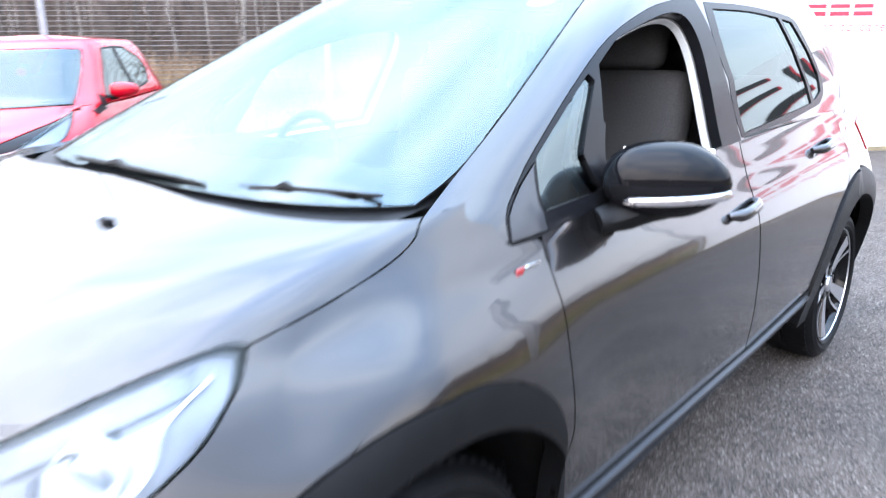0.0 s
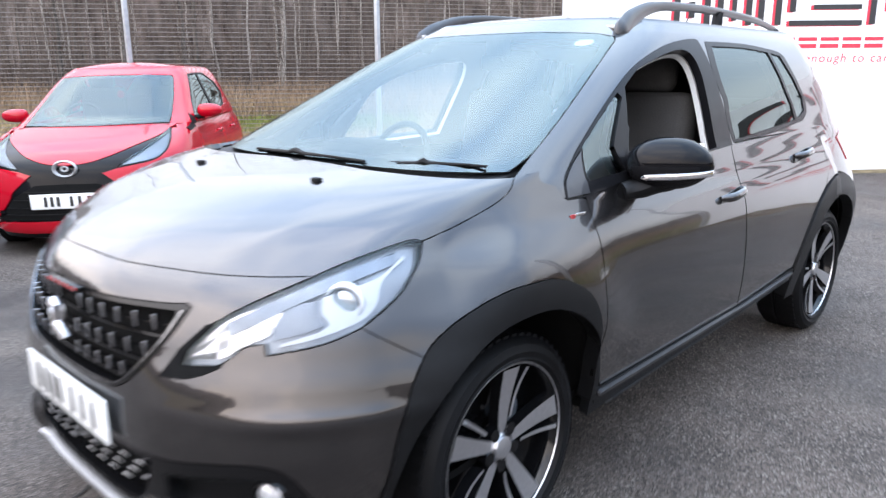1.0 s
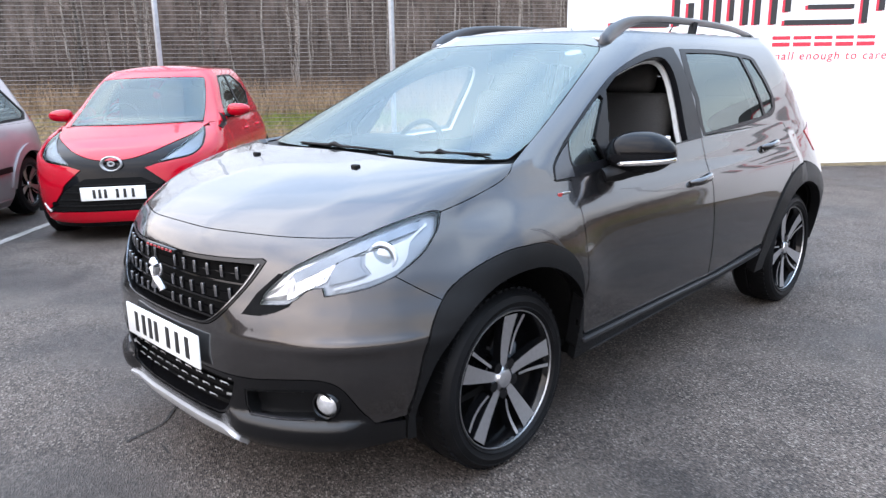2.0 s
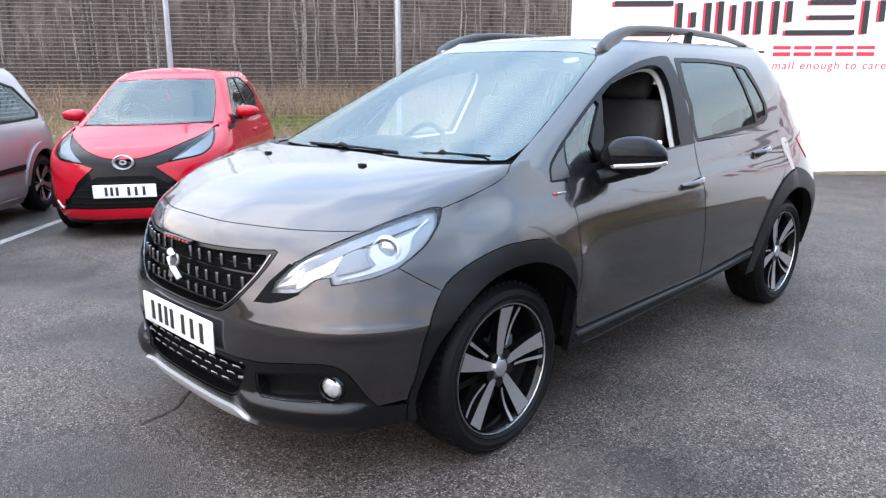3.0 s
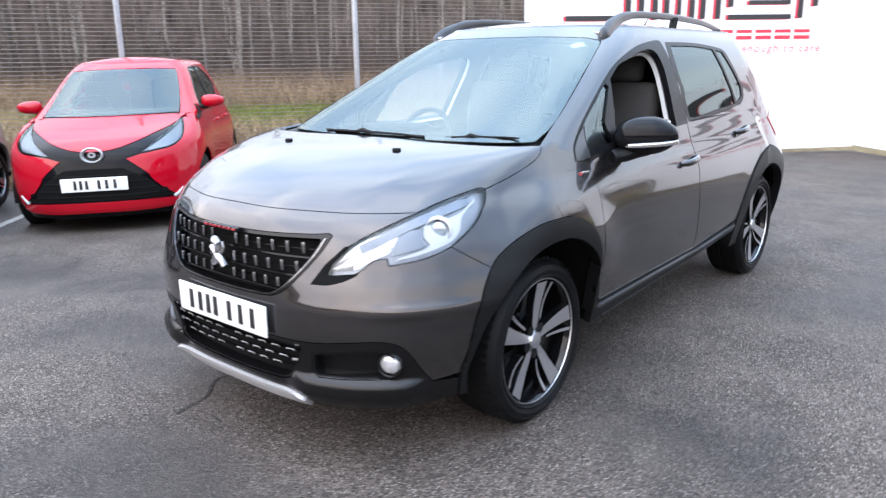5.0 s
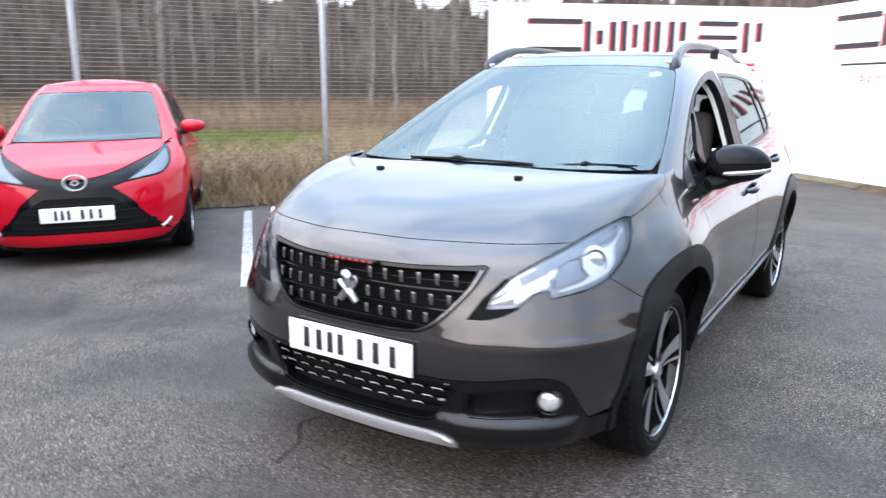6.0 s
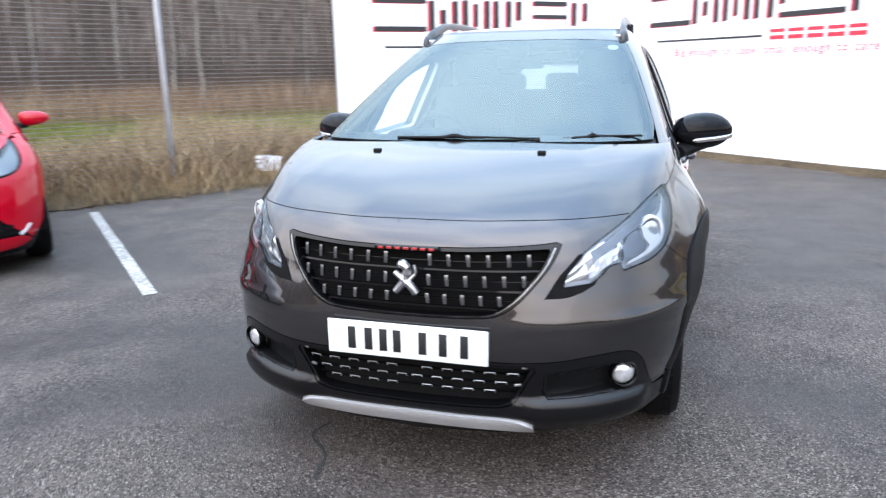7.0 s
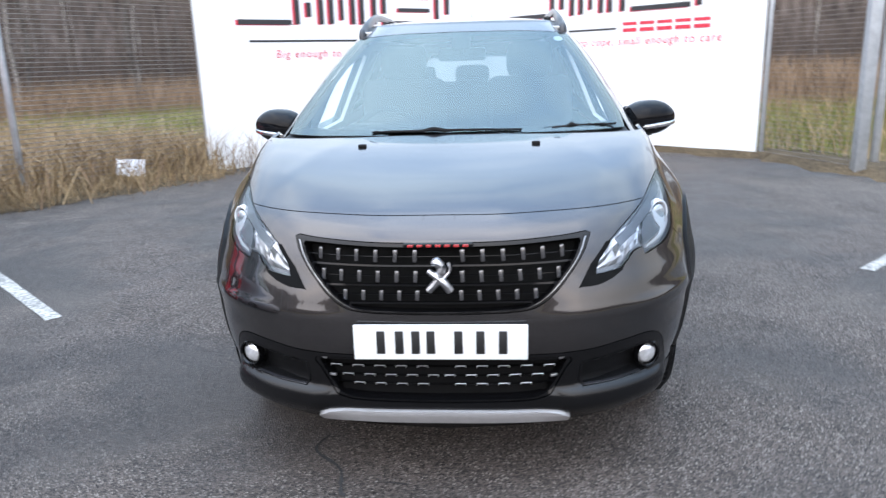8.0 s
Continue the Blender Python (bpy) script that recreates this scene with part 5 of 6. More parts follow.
def mesh_panel(parent, a, b, bottom, height, pitch=.05, thick=.0042):
    """Welded mesh: close level wires and wider upright ones."""
    d = (b - a).normalized()
    nrm = Vector((d.y, -d.x, 0))
    verts, faces = [], []

    def wire(p, q, r, off):
        ax = (q - p).normalized()
        s1 = nrm * r
        s2 = ax.cross(nrm).normalized() * r
        base = len(verts)
        for e in (p, q):
            for k in range(4):
                c = (s1, s2, -s1, -s2)[k]
                verts.append(e + c + nrm * off)
        for k in range(4):
            faces.append((base + k, base + (k + 1) % 4, base + 4 + (k + 1) % 4, base + 4 + k))
    n = int(height / pitch)
    for i in range(n):
        z = bottom + .03 + i * pitch
        wire(Vector((a.x, a.y, z)), Vector((b.x, b.y, z)), thick, 0)
    L = (b - a).length
    for i in range(int(L / .2) + 1):
        p = a + d * (i * .2 + .03)
        wire(Vector((p.x, p.y, bottom)), Vector((p.x, p.y, bottom + height)), .0008, -.005)
    ob = finish("wire_mesh", verts, faces, WIRE, parent, smooth=False)
    ob["kind"] = "stuff"
    return ob


fence = tagged(new("mesh_fence"), "tall galvanised wire mesh fence beside the car park", "fence", group="fences")
prev = None
for k in range(-6, 2):
    p = POST_A + FENCE_DIR * POST_GAP * k
    if k == 1:
        p = BOARD_L + Vector((-.05, .12, 0))
    fence_post(fence, p, .052, 3.2, max(rise(p.x, p.y), 0) + .02)
    if prev:
        mesh_panel(fence, prev, p, .05, 3.1)
    prev = p
fence2 = tagged(new("mesh_fence"), "galvanised wire mesh fence running to a thick gate post", "fence", group="fences")
corner, gate = Vector((3.42, 7.28, 0)), Vector((3.93, 5.86, 0))
fence_post(fence2, corner, .045, 3.2, rise(3.4, 7.3))
fence_post(fence2, gate, .115, 3.2, rise(3.9, 5.8))
fence_post(fence2, Vector((4.36, 6.42, 0)), .07, 3.2, rise(4.3, 6.4))
mesh_panel(fence2, corner, gate, .10, 1.72, thick=.0026)

# ---- verge, grass, litter ----
verts, faces = [], []
edge = [verge_start, POST_A - FENCE_DIR * 8, POST_A - FENCE_DIR * 4, POST_A - FENCE_DIR * 2, POST_A, POST_A + FENCE_DIR * 1.2, BOARD_L]
line = curve([(p.x, p.y) for p in edge], 14)
across = [(-.62, -.02), (-.42, .008), (-.25, .028), (0, .055), (.3, .07), (.8, .05), (1.6, -.04)]
for i, (x, y) in enumerate(line):
    for d, h in across:
        j = .05 * math.sin(i * 1.7) + .04 * math.sin(i * .61 + 2)
        n = Vector((-FENCE_DIR.y, FENCE_DIR.x, 0))
        q = Vector((x, y, 0)) + n * (d + (j if d < -.2 else 0))
        verts.append((q.x, q.y, max(rise(q.x, q.y), -.005) + h + (.02 * noise.noise((q.x * 3, q.y * 3, 0)) if h > .02 else 0)))
w = len(across)
faces = [(i * w + j, i * w + j + 1, (i + 1) * w + j + 1, (i + 1) * w + j) for i in range(len(line) - 1) for j in range(w - 1)]
tagged(finish("verge", verts, faces, SOIL), "brown verge of leaf litter below the fence", "verge", kind="structure")
verts, faces = [], []
back = [BOARD_C + Vector((1.0, -1.05, 0)), BOARD_R + Vector((0, -.05, 0)), corner, gate, gate + Vector((1.2, -1.6, 0))]
line = curve([(p.x, p.y) for p in back], 10)
for i, (x, y) in enumerate(line):
    for d, h in ((-.22, -.012), (-.12, .02), (-.03, .06), (.25, .07), (.9, .0)):
        n = Vector((.86, .5, 0))
        j = .07 * math.sin(i * 1.3) + .05 * math.sin(i * 2.9)
        q = Vector((x, y, 0)) + n * (d + (j if d < 0 else 0))
        verts.append((q.x, q.y, rise(q.x, q.y) + h))
faces = [(i * 5 + j, i * 5 + j + 1, (i + 1) * 5 + j + 1, (i + 1) * 5 + j) for i in range(len(line) - 1) for j in range(4)]
tagged(finish("verge", verts, faces, SOIL), "mossy brown edge below the sign board and gate post", "verge", kind="structure")


def blades(name, count, where, low, high, mat, label, width=.012, lean=.35, category="grass"):
    """Tufts of thin tapering blades."""
    verts, faces = [], []
    for _ in range(count):
        x, y, z = where()
        h = random.uniform(low, high)
        a = random.uniform(0, 2 * math.pi)
        wx, wy = math.cos(a) * width / 2, math.sin(a) * width / 2
        lx, ly = random.gauss(0, lean) * h, random.gauss(0, lean) * h
        b = len(verts)
        verts += [(x - wx, y - wy, z - .02), (x + wx, y + wy, z - .02), (x + lx * .4 + wx * .7, y + ly * .4 + wy * .7, z + h * .6), (x + lx * .4 - wx * .7, y + ly * .4 - wy * .7, z + h * .6), (x + lx, y + ly, z + h)]
        faces += [(b, b + 1, b + 2, b + 3), (b + 3, b + 2, b + 4)]
    return tagged(finish(name, verts, faces, mat, smooth=False), label, category, kind="stuff")


def behind_fence(d0, d1, s0=-20, s1=3.4, tuft=.25):
    centres = []

    def pick():
        if not centres or random.random() < .12:
            s, d = random.uniform(s0, s1), d0 + (d1 - d0) * random.random()**1.6
            n = Vector((-FENCE_DIR.y, FENCE_DIR.x, 0))
            c = POST_A + FENCE_DIR * s + n * d
            centres.append(c)
            if len(centres) > 1:
                centres.pop(0)
        c = centres[0]
        x, y = c.x + random.gauss(0, tuft), c.y + random.gauss(0, tuft)
        return x, y, rise(x, y) + .02
    return pick


def off_lawn(pick):
    """Keeps the tall dry grass off the short green patch behind the parked cars."""
    def where():
        while True:
            p = pick()
            q = Vector((p[0], p[1], 0)) - POST_A
            along, back = q.dot(FENCE_DIR), FENCE_DIR.x * q.y - FENCE_DIR.y * q.x
            if not (-6.0 < along < .9 + .12 * back and back > 4.0 + .5 * math.sin(along * 2.1)):
                return p
    return where


blades("dry_grass", 30000, off_lawn(behind_fence(.05, 9, -16, 3.0, .32)), .22, .66, STRAW, "tall dry straw-coloured grass behind the fence", width=.013, lean=.55)
blades("rough_grass", 12000, off_lawn(behind_fence(.1, 7, -16, 3.0, .4)), .20, .60, REED, "matted brown dead grass behind the fence", width=.014, lean=.7)
blades("green_grass", 8000, behind_fence(5.0, 13, -20, 9, .6), .15, .45, GREEN, "green tufts among dry grass behind the fence", width=.014)
blades("lawn_grass", 16000, behind_fence(4.4, 14, -6.5, 1.4, .5), .10, .26, GREEN, "short green grass patch behind the fence", width=.020)
blades("straw_grass", 7000, behind_fence(13.5, 17.5, -10, 3.0, .5), .3, .75, STRAW, "pale straw grass below the trees", width=.02)
blades("verge_grass", 11000, behind_fence(-.50, .35, -14, 2.3, .12), .05, .24, STRAW, "short dry grass along the verge", width=.007, lean=.6)


def reed_spot():
    s, d = random.uniform(-20, 16), 12.5 + 7 * random.random()
    p = POST_A + FENCE_DIR * s + Vector((-FENCE_DIR.y, FENCE_DIR.x, 0)) * d
    k = noise.noise((p.x * .5, p.y * .5, 7))
    return p.x, p.y, rise(p.x, p.y) - .25 + .3 * k


blades("bracken", 17000, reed_spot, .7, 1.6, REED, "tall rust-brown dead bracken and grass behind the fence", width=.022, lean=.28, category="bracken")


def right_field():
    x, y = random.uniform(2.5, 12), random.uniform(6.6, 16)
    while (x - 3.35) * .65 + (y - 7.26) * .76 < .15:
        x, y = random.uniform(2.5, 12), random.uniform(6.6, 16)
    return x, y, rise(x, y) + .0


blades("bracken", 5000, lambda: (random.uniform(3, 16), random.uniform(14, 22), .1), .6, 1.3, REED, "pinkish dry reeds at the back of the field", width=.03, lean=.2, category="bracken")
blades("dry_grass", 3000, right_field, .15, .5, STRAW, "dry grass in the field beyond the gate post", width=.014)
blades("green_grass", 7500, right_field, .10, .3, GREEN, "green grass in the field beyond the gate post", width=.016)
bm = bmesh.new()
g = 7
grid = [[bm.verts.new((i * .055 - .165, j * .04 - .12, .045 * noise.noise((i * .5, j * .6, 3)) + .012 * random.random())) for i in range(g)] for j in range(g)]
for j in range(g - 1):
    for i in range(g - 1):
        bm.faces.new((grid[j][i], grid[j][i + 1], grid[j + 1][i + 1], grid[j + 1][i]))
pp = tagged(part("paper_sheet", bm, PAPER), "crumpled white paper sheet lying in dry grass", "litter")
pp.matrix_basis = pose(-4.30, 6.53, .17, 58, 8, 30)


# ---- bare wood ----
def branch(bm, p, d, length, r, depth, rng):
    n = 4
    pts, rad = [p], [r]
    for i in range(n):
        d = (d + Vector((rng.gauss(0, .10), rng.gauss(0, .10), rng.gauss(.02, .06)))).normalized()
        p = p + d * length / n
        pts.append(p)
        rad.append(r * (1 - .8 * (i + 1) / n))
    tube(bm, pts, rad, 5 if depth == 0 else 3, close=False)
    if depth < 3:
        for k in range((11, 5, 4)[depth]):
            t = rng.uniform(.22 if depth == 0 else .15, 1)
            q = pts[min(int(t * n), n - 1)].lerp(pts[min(int(t * n) + 1, n)], t * n % 1)
            a = rng.uniform(0, 2 * math.pi)
            side = Vector((math.cos(a), math.sin(a), rng.uniform(.3, 1.3))).normalized()
            branch(bm, q, side, length * rng.uniform(.22, .42) * (1.25 if depth else 1), max(r * .33, .004), depth + 1, rng)


def bare_tree(seed, height, pale, label):
    rng = random.Random(seed)
    tr = tagged(new("bare_tree"), label, "tree", group="bare trees behind the fence")
    bm = bmesh.new()
    trunk = [(0, 0, -.1)]
    x = y = 0
    for i in range(6):
        x, y = x + rng.gauss(0, .09), y + rng.gauss(0, .09)
        trunk.append((x, y, height * (i + 1) / 6))
    tube(bm, trunk, [.085 * height / 8 * (1 - .82 * i / 6) for i in range(7)], 7, close=False)
    part("trunk", bm, PALEBARK if pale else BARK, tr)
    bm = bmesh.new()
    for k in range(22):
        t = rng.uniform(.12, .98)
        i = min(int(t * 6), 5)
        p = Vector(trunk[i]).lerp(Vector(trunk[i + 1]), t * 6 - i)
        a = rng.uniform(0, 2 * math.pi)
        d = Vector((math.cos(a), math.sin(a), rng.uniform(.5, 1.6))).normalized()
        branch(bm, p, d, height * rng.uniform(.13, .26) * (1.2 - .6 * t), .026 * (1.1 - t), 1, rng)
    part("crown", bm, TWIG, tr)
    return tr


kinds = [bare_tree(11, 8.0, True, "slender pale birch, bare of leaves"), bare_tree(12, 9.0, False, "bare dark-stemmed tree in the thicket"), bare_tree(13, 7.0, False, "bare brown tree with fine twigs"), bare_tree(14, 8.5, True, "bare birch with a pale trunk"), bare_tree(15, 6.0, False, "small bare thicket tree")]
rng = random.Random(5)
normal = Vector((-FENCE_DIR.y, FENCE_DIR.x, 0))
spots = []
for k in range(190):
    s, d = rng.uniform(-26, 26), 16 + 26 * rng.random()**1.1
    p = POST_A + FENCE_DIR * s + normal * d
    if p.y < -3:
        continue
    spots.append(p)
for k in range(30):
    spots.append(Vector((rng.uniform(3, 26), rng.uniform(24, 44), 0)))
for i, p in enumerate(spots):
    t = kinds[i % 5] if i < 5 else copy_thing(kinds[rng.randrange(5)], Matrix())
    sc = rng.uniform(.6, 1.0)
    t.matrix_basis = Matrix.Translation((p.x, p.y, rise(p.x, p.y) + .02)) @ Matrix.Rotation(rng.uniform(0, 6.28), 4, "Z") @ Matrix.Scale(sc, 4)


def scrub_spot():
    if random.random() < .72:
        p = POST_A + FENCE_DIR * random.uniform(-26, 24) + normal * (18.0 + 12 * random.random())
    else:
        p = Vector((random.uniform(2, 26), random.uniform(22, 34), 0))
    return p.x, p.y, rise(p.x, p.y)


blades("scrub", 26000, scrub_spot, .5, 2.6, TWIG, "dense brown scrub of bare stems", width=.020, lean=.16, category="scrub")
blades("saplings", 5000, scrub_spot, 2.0, 6.0, TWIG, "thin bare saplings standing close together", width=.018, lean=.09, category="scrub")
blades("bracken", 9000, scrub_spot, .3, .9, STRAW, "dead rust-brown bracken below the trees", width=.03, lean=.5, category="scrub")
# far wood all round, low against the sky
verts, faces = [], []
n = 2400
for k in range(n):
    a = 2 * math.pi * k / n
    r = 62 + 5 * noise.noise((math.cos(a) * 3, math.sin(a) * 3, 1))
    h = 9.2 + 2.2 * noise.noise((math.cos(a) * 26, math.sin(a) * 26, 4)) + .9 * noise.noise((math.cos(a) * 120, math.sin(a) * 120, 9)) + .7 * random.random()**2
    h -= 4.4 * math.exp(-((math.degrees(a) - 58) / 15)**2)
    # unseen side cut low so the wing and bumper paint mirrors more sky
    h *= 1 - .58 * float(step(math.cos(a - radians(305)), -.2, .5))
    for z in (-.5, h * .55, h):
        verts.append((r * math.cos(a), 4 + r * math.sin(a), z))
faces = [(k * 3 + j, (k + 1) % n * 3 + j, (k + 1) % n * 3 + j + 1, k * 3 + j + 1) for k in range(n) for j in range(2)]
tagged(finish("backdrop", verts, faces, FARWOOD), "distant grey-brown leafless wood along the horizon", "wood", kind="structure")


# ---- the two parked hatchbacks ----
RED_ANG, RED_AT = 49.0, (-3.80, 1.345, 0.0)
REDS = Shape(
    nose=[(.14, .08), (.22, .02), (.32, .0), (.45, .0), (.56, .015), (.64, .035), (.70, .07), (.76, .15), (.81, .27), (.86, .42), (.90, .57), (.93, .70), (.95, .80)],
    half=[(.14, .72), (.25, .77), (.40, .80), (.60, .807), (.70, .80), (.80, .775), (.88, .74), (.95, .70)],
    power=[(.2, 2.6), (.6, 2.5), (.75, 2.6), (.88, 3.2), (.95, 4.2)],
    corner=[(.2, .72), (.7, .74), (.85, .85), (.95, 1.0)],
    tail=[(.14, 3.36), (.4, 3.44), (.7, 3.42), (.95, 3.34)],
    gf=[(.85, .60), (.93, .70), (1.0, .84), (1.15, 1.08), (1.35, 1.40), (1.41, 1.52)],
    gh=[(.85, .755), (.95, .725), (1.1, .66), (1.25, .60), (1.36, .54), (1.41, .49)],
    gr=[(.85, 3.36), (1.1, 3.26), (1.35, 3.05), (1.41, 2.95)],
    y1=2.75, yg=2.75, gb=.50, crease=0.0)
GREY_ANG, GREY_AT = 49.0, (-3.95, -1.42, 0.0)
GREYS = Shape(
    nose=[(.14, .08), (.25, .02), (.45, .0), (.6, .02), (.70, .08), (.80, .25), (.90, .60), (.97, .95)],
    half=[(.14, .74), (.25, .80), (.45, .835), (.60, .84), (.75, .83), (.85, .81), (.97, .765)],
    power=[(.2, 2.6), (.6, 2.5), (.75, 2.6), (.97, 4.0)],
    corner=[(.2, .78), (.7, .80), (.85, .95), (.97, 1.1)],
    tail=[(.14, 3.80), (.35, 3.91), (.55, 3.92), (.75, 3.87), (.97, 3.82)],
    gf=[(.85, .72), (.97, .85), (1.15, 1.14), (1.37, 1.55), (1.44, 1.70)],
    gh=[(.85, .81), (.97, .76), (1.1, .70), (1.25, .635), (1.38, .57), (1.44, .52)],
    gr=[(.85, 3.90), (1.0, 3.86), (1.2, 3.76), (1.38, 3.62), (1.44, 3.52)],
    y1=3.30, yg=3.25, gb=.52, crease=0.0)


def grid_of(shape, zb, zc):
    us = np.concatenate([np.linspace(0, 1, 31), np.linspace(1, 2, 25)[1:], np.linspace(2, 3, 13)[1:]])
    return us, np.linspace(.14, zb, 31), np.linspace(.86, zc, 23)


def hatchback_common(car, S, zb, zc, hubs, r, rim, paint, wheel_x, roof_mid, spokes_detail, dark_below=.19):
    us, zs, zq = grid_of(S, zb, zc)

    def sk(name, fn, inside, holes, mat, parent, **kw):
        z = zs if fn == S.body else zq
        U, Z = [p[0] for p in inside], [p[1] for p in inside]
        return panel(name, fn, sub(us, max(min(U), 0), min(max(U), 3)), sub(z, max(min(Z), z[0]), min(max(Z), z[-1])), inside, holes, mat, parent, **kw)

    # roof cap
    uu = np.linspace(0, 3, 61)
    edge = S.cabin(uu, zc + 0 * uu)
    verts, faces, n = [], [], 8
    for s in (1, -1):
        b = len(verts)
        for k in range(n + 1):
            t = k / n
            spine = np.stack([0 * uu, np.clip(edge[:, 1], *roof_mid), np.full(len(uu), zc)], 1)
            q = edge * (1 - t) + spine * t
            q[:, 2] = zc + .045 * (1 - (1 - t)**2)
            verts += [v * np.array([s, 1, 1]) for v in q]
        for k in range(n):
            for i in range(len(uu) - 1):
                q = [b + k * len(uu) + i, b + k * len(uu) + i + 1, b + (k + 1) * len(uu) + i + 1, b + (k + 1) * len(uu) + i]
                faces.append(q if s == 1 else q[::-1])
    finish("roof", verts, faces, paint, car)
    bm = bmesh.new()
    box(bm, 0, 1.75, .22, 1.1, 2.9, .06)
    box(bm, 0, 1.9, .50, 1.2, 1.9, .10)
    for y in hubs:
        for s in (1, -1):
            arc = [[bm.verts.new((s * x, y + (r + .06) * math.cos(a), r + (r + .06) * math.sin(a))) for a in np.linspace(-.1, math.pi + .1, 19)] for x in (.42, wheel_x)]
            for i in range(18):
                bm.faces.new((arc[0][i], arc[0][i + 1], arc[1][i + 1], arc[1][i]))
            bm.faces.new(arc[0])
    part("underbody", bm, DARK, car)
    for s in (1, -1):
        for y in hubs:
            build_wheel(car, wheel_x, y, r, s, rim, turn=11 * y, detail=spokes_detail, tyre_w=.17)
    for x in (-.33, .33):
        bm = bmesh.new()
        box(bm, x, 1.98, .98, .42, .12, .52, .05)
        box(bm, x, 2.02, 1.30, .22, .08, .14, .035)
        part("front_seat", bm, CLOTH, car)
    bm = bmesh.new()
    box(bm, 0, 2.7, .93, 1.05, .14, .42, .05)
    part("rear_seat", bm, CLOTH, car)
    bm = bmesh.new()
    box(bm, 0, 1.12, .86, 1.15, .36, .12, .04)
    part("dashboard", bm, DASH, car)
    return sk


def build_red():
    S, RB, RC = REDS, REDS.body, REDS.cabin
    car = tagged(new("small_hatchback"), "small bright red hatchback with a black crossed nose", "car", group="parked hatchbacks")
    car.matrix_basis = Matrix.Translation((RED_AT[0], RED_AT[1], -.036)) @ Matrix.Rotation(radians(RED_ANG), 4, "Z") @ Matrix.Rotation(radians(-1.3), 4, "Y")
    hubs, r = (.71, 3.05), .285
    sk = hatchback_common(car, S, .95, 1.41, hubs, r, .185, RED, .775, (1.8, 2.6), True)
    hood_line = curve([(-.02, .682), (.13, .698), (.26, .733), (.45, .80), (.66, .868), (.745, .908)], 4)
    lamp = curve([(.312, .658), (.40, .722), (.52, .790), (.66, .866), (.745, .908)], 4) + curve([(.70, .845), (.64, .76), (.545, .700), (.43, .678)], 3)
    cheek = [(.226, .622), (.312, .650)] + curve([(.43, .670), (.545, .692), (.645, .755), (.71, .845), (.75, .90)], 3) + S.yz(RB, [(.70, .90), (.74, .72)]) + S.yz(RB, arc_yz(.71, .285, .335, 78, 8, 8)) + [(.60, .235)] + curve([(.56, .27), (.46, .34), (.375, .44), (.345, .50), (.226, .622)], 4)
    lip = [(-.02, .278), (.33, .276), (.50, .268), (.565, .255), (.60, .225), (.52, .192), (.30, .185), (-.02, .19)]
    opening1 = S.yz(RB, [(.71 - .325, .14)] + arc_yz(.71, .285, .325, 0, 180) + [(.71 + .325, .14)])
    sk("bonnet", RB, hood_line + [(.80, .925), (.82, .935), (-.02, .935)], [], RED, car, both=True)
    nose = sk("nose_panel", RB, [(-.02, .14), (-.02, .680)] + hood_line[1:] + [(.76, .85), (.72, .5), (.66, .14)], [lamp, opening1], SHELL, car, both=True, lift=-.005, label="gloss black crossed nose panel")
    mouth = [(-.02, .555), (.20, .550), (.34, .46), (.44, .335), (.50, .29), (-.02, .29)]
    sk("mouth_grille", RB, mouth, [], DARK, nose, both=True, lift=.001, depth=.0)
    for z in (.50, .44, .38, .33):
        w = float(np.interp(z, [.30, .46, .55], [.46, .33, .20]))
        sk("grille_bar", RB, [(-.02, z - .006), (w, z - .006), (w, z + .006), (-.02, z + .006)], [], SEAL, nose, both=True, lift=.008, depth=.01)
    sk("bumper_lip", RB, lip, [], RED, car, both=True, lift=.008, depth=.02)
    for s in (1, -1):
        sk("bumper_cheek", RB, cheek, [opening1], RED, car, side=s, lift=.004)
        hl = sk("headlamp", RB, lamp, [], LENS, car, side=s, lift=.001, depth=0)
        sk("lamp_bowl", RB, lamp, [], AMBER, hl, side=s, lift=-.025, depth=0, gap=0)
        sk("lamp_mask", RB, lamp, [[(.535 + (p[0] - .535) * .92, .775 + (p[1] - .775) * .86) for p in lamp]], SEAL, hl, side=s, lift=-.012, depth=.01)
        slash = [(.50, .285), (.535, .31), (.57, .345), (.585, .335), (.55, .295), (.515, .268)]
        sk("running_light", RB, slash, [], PAPER, car, side=s, lift=.010, depth=.01)
        wing = S.yz(RB, [(.70, .905), (.74, .72)]) + S.yz(RB, arc_yz(.71, .285, .335, 80, 172, 10)) + S.yz(RB, [(1.06, .22), (1.08, .5), (1.06, .8), (1.04, .935), (.9, .935)]) + [(.80, .925)]
        sk("front_wing", RB, wing, [], RED, car, side=s)
        sk("front_door", RB, S.yz(RB, [(1.062, .22), (1.083, .5), (1.063, .8), (1.043, .945), (2.0, .945), (2.06, .8), (2.06, .4), (2.0, .22)]), [], RED, car, side=s)
        sk("rear_door", RB, S.yz(RB, [(2.004, .22), (2.064, .4), (2.064, .8), (2.004, .945), (2.62, .945), (2.72, .80)] + arc_yz(3.05, .285, .345, 70, 10, 8)), [], RED, car, side=s)
        sk("rear_quarter", RB, S.yz(RB, [(2.624, .945), (2.724, .80)] + arc_yz(3.05, .285, .345, 68, 170, 10)) + [(2.9, .16), (2.999, .16), (2.999, .945)], [], RED, car, side=s)
        sk("sill", RB, S.yz(RB, [(1.03, .14), (1.03, .216), (2.72, .216), (2.72, .14)]), [], SEAL, car, side=s)
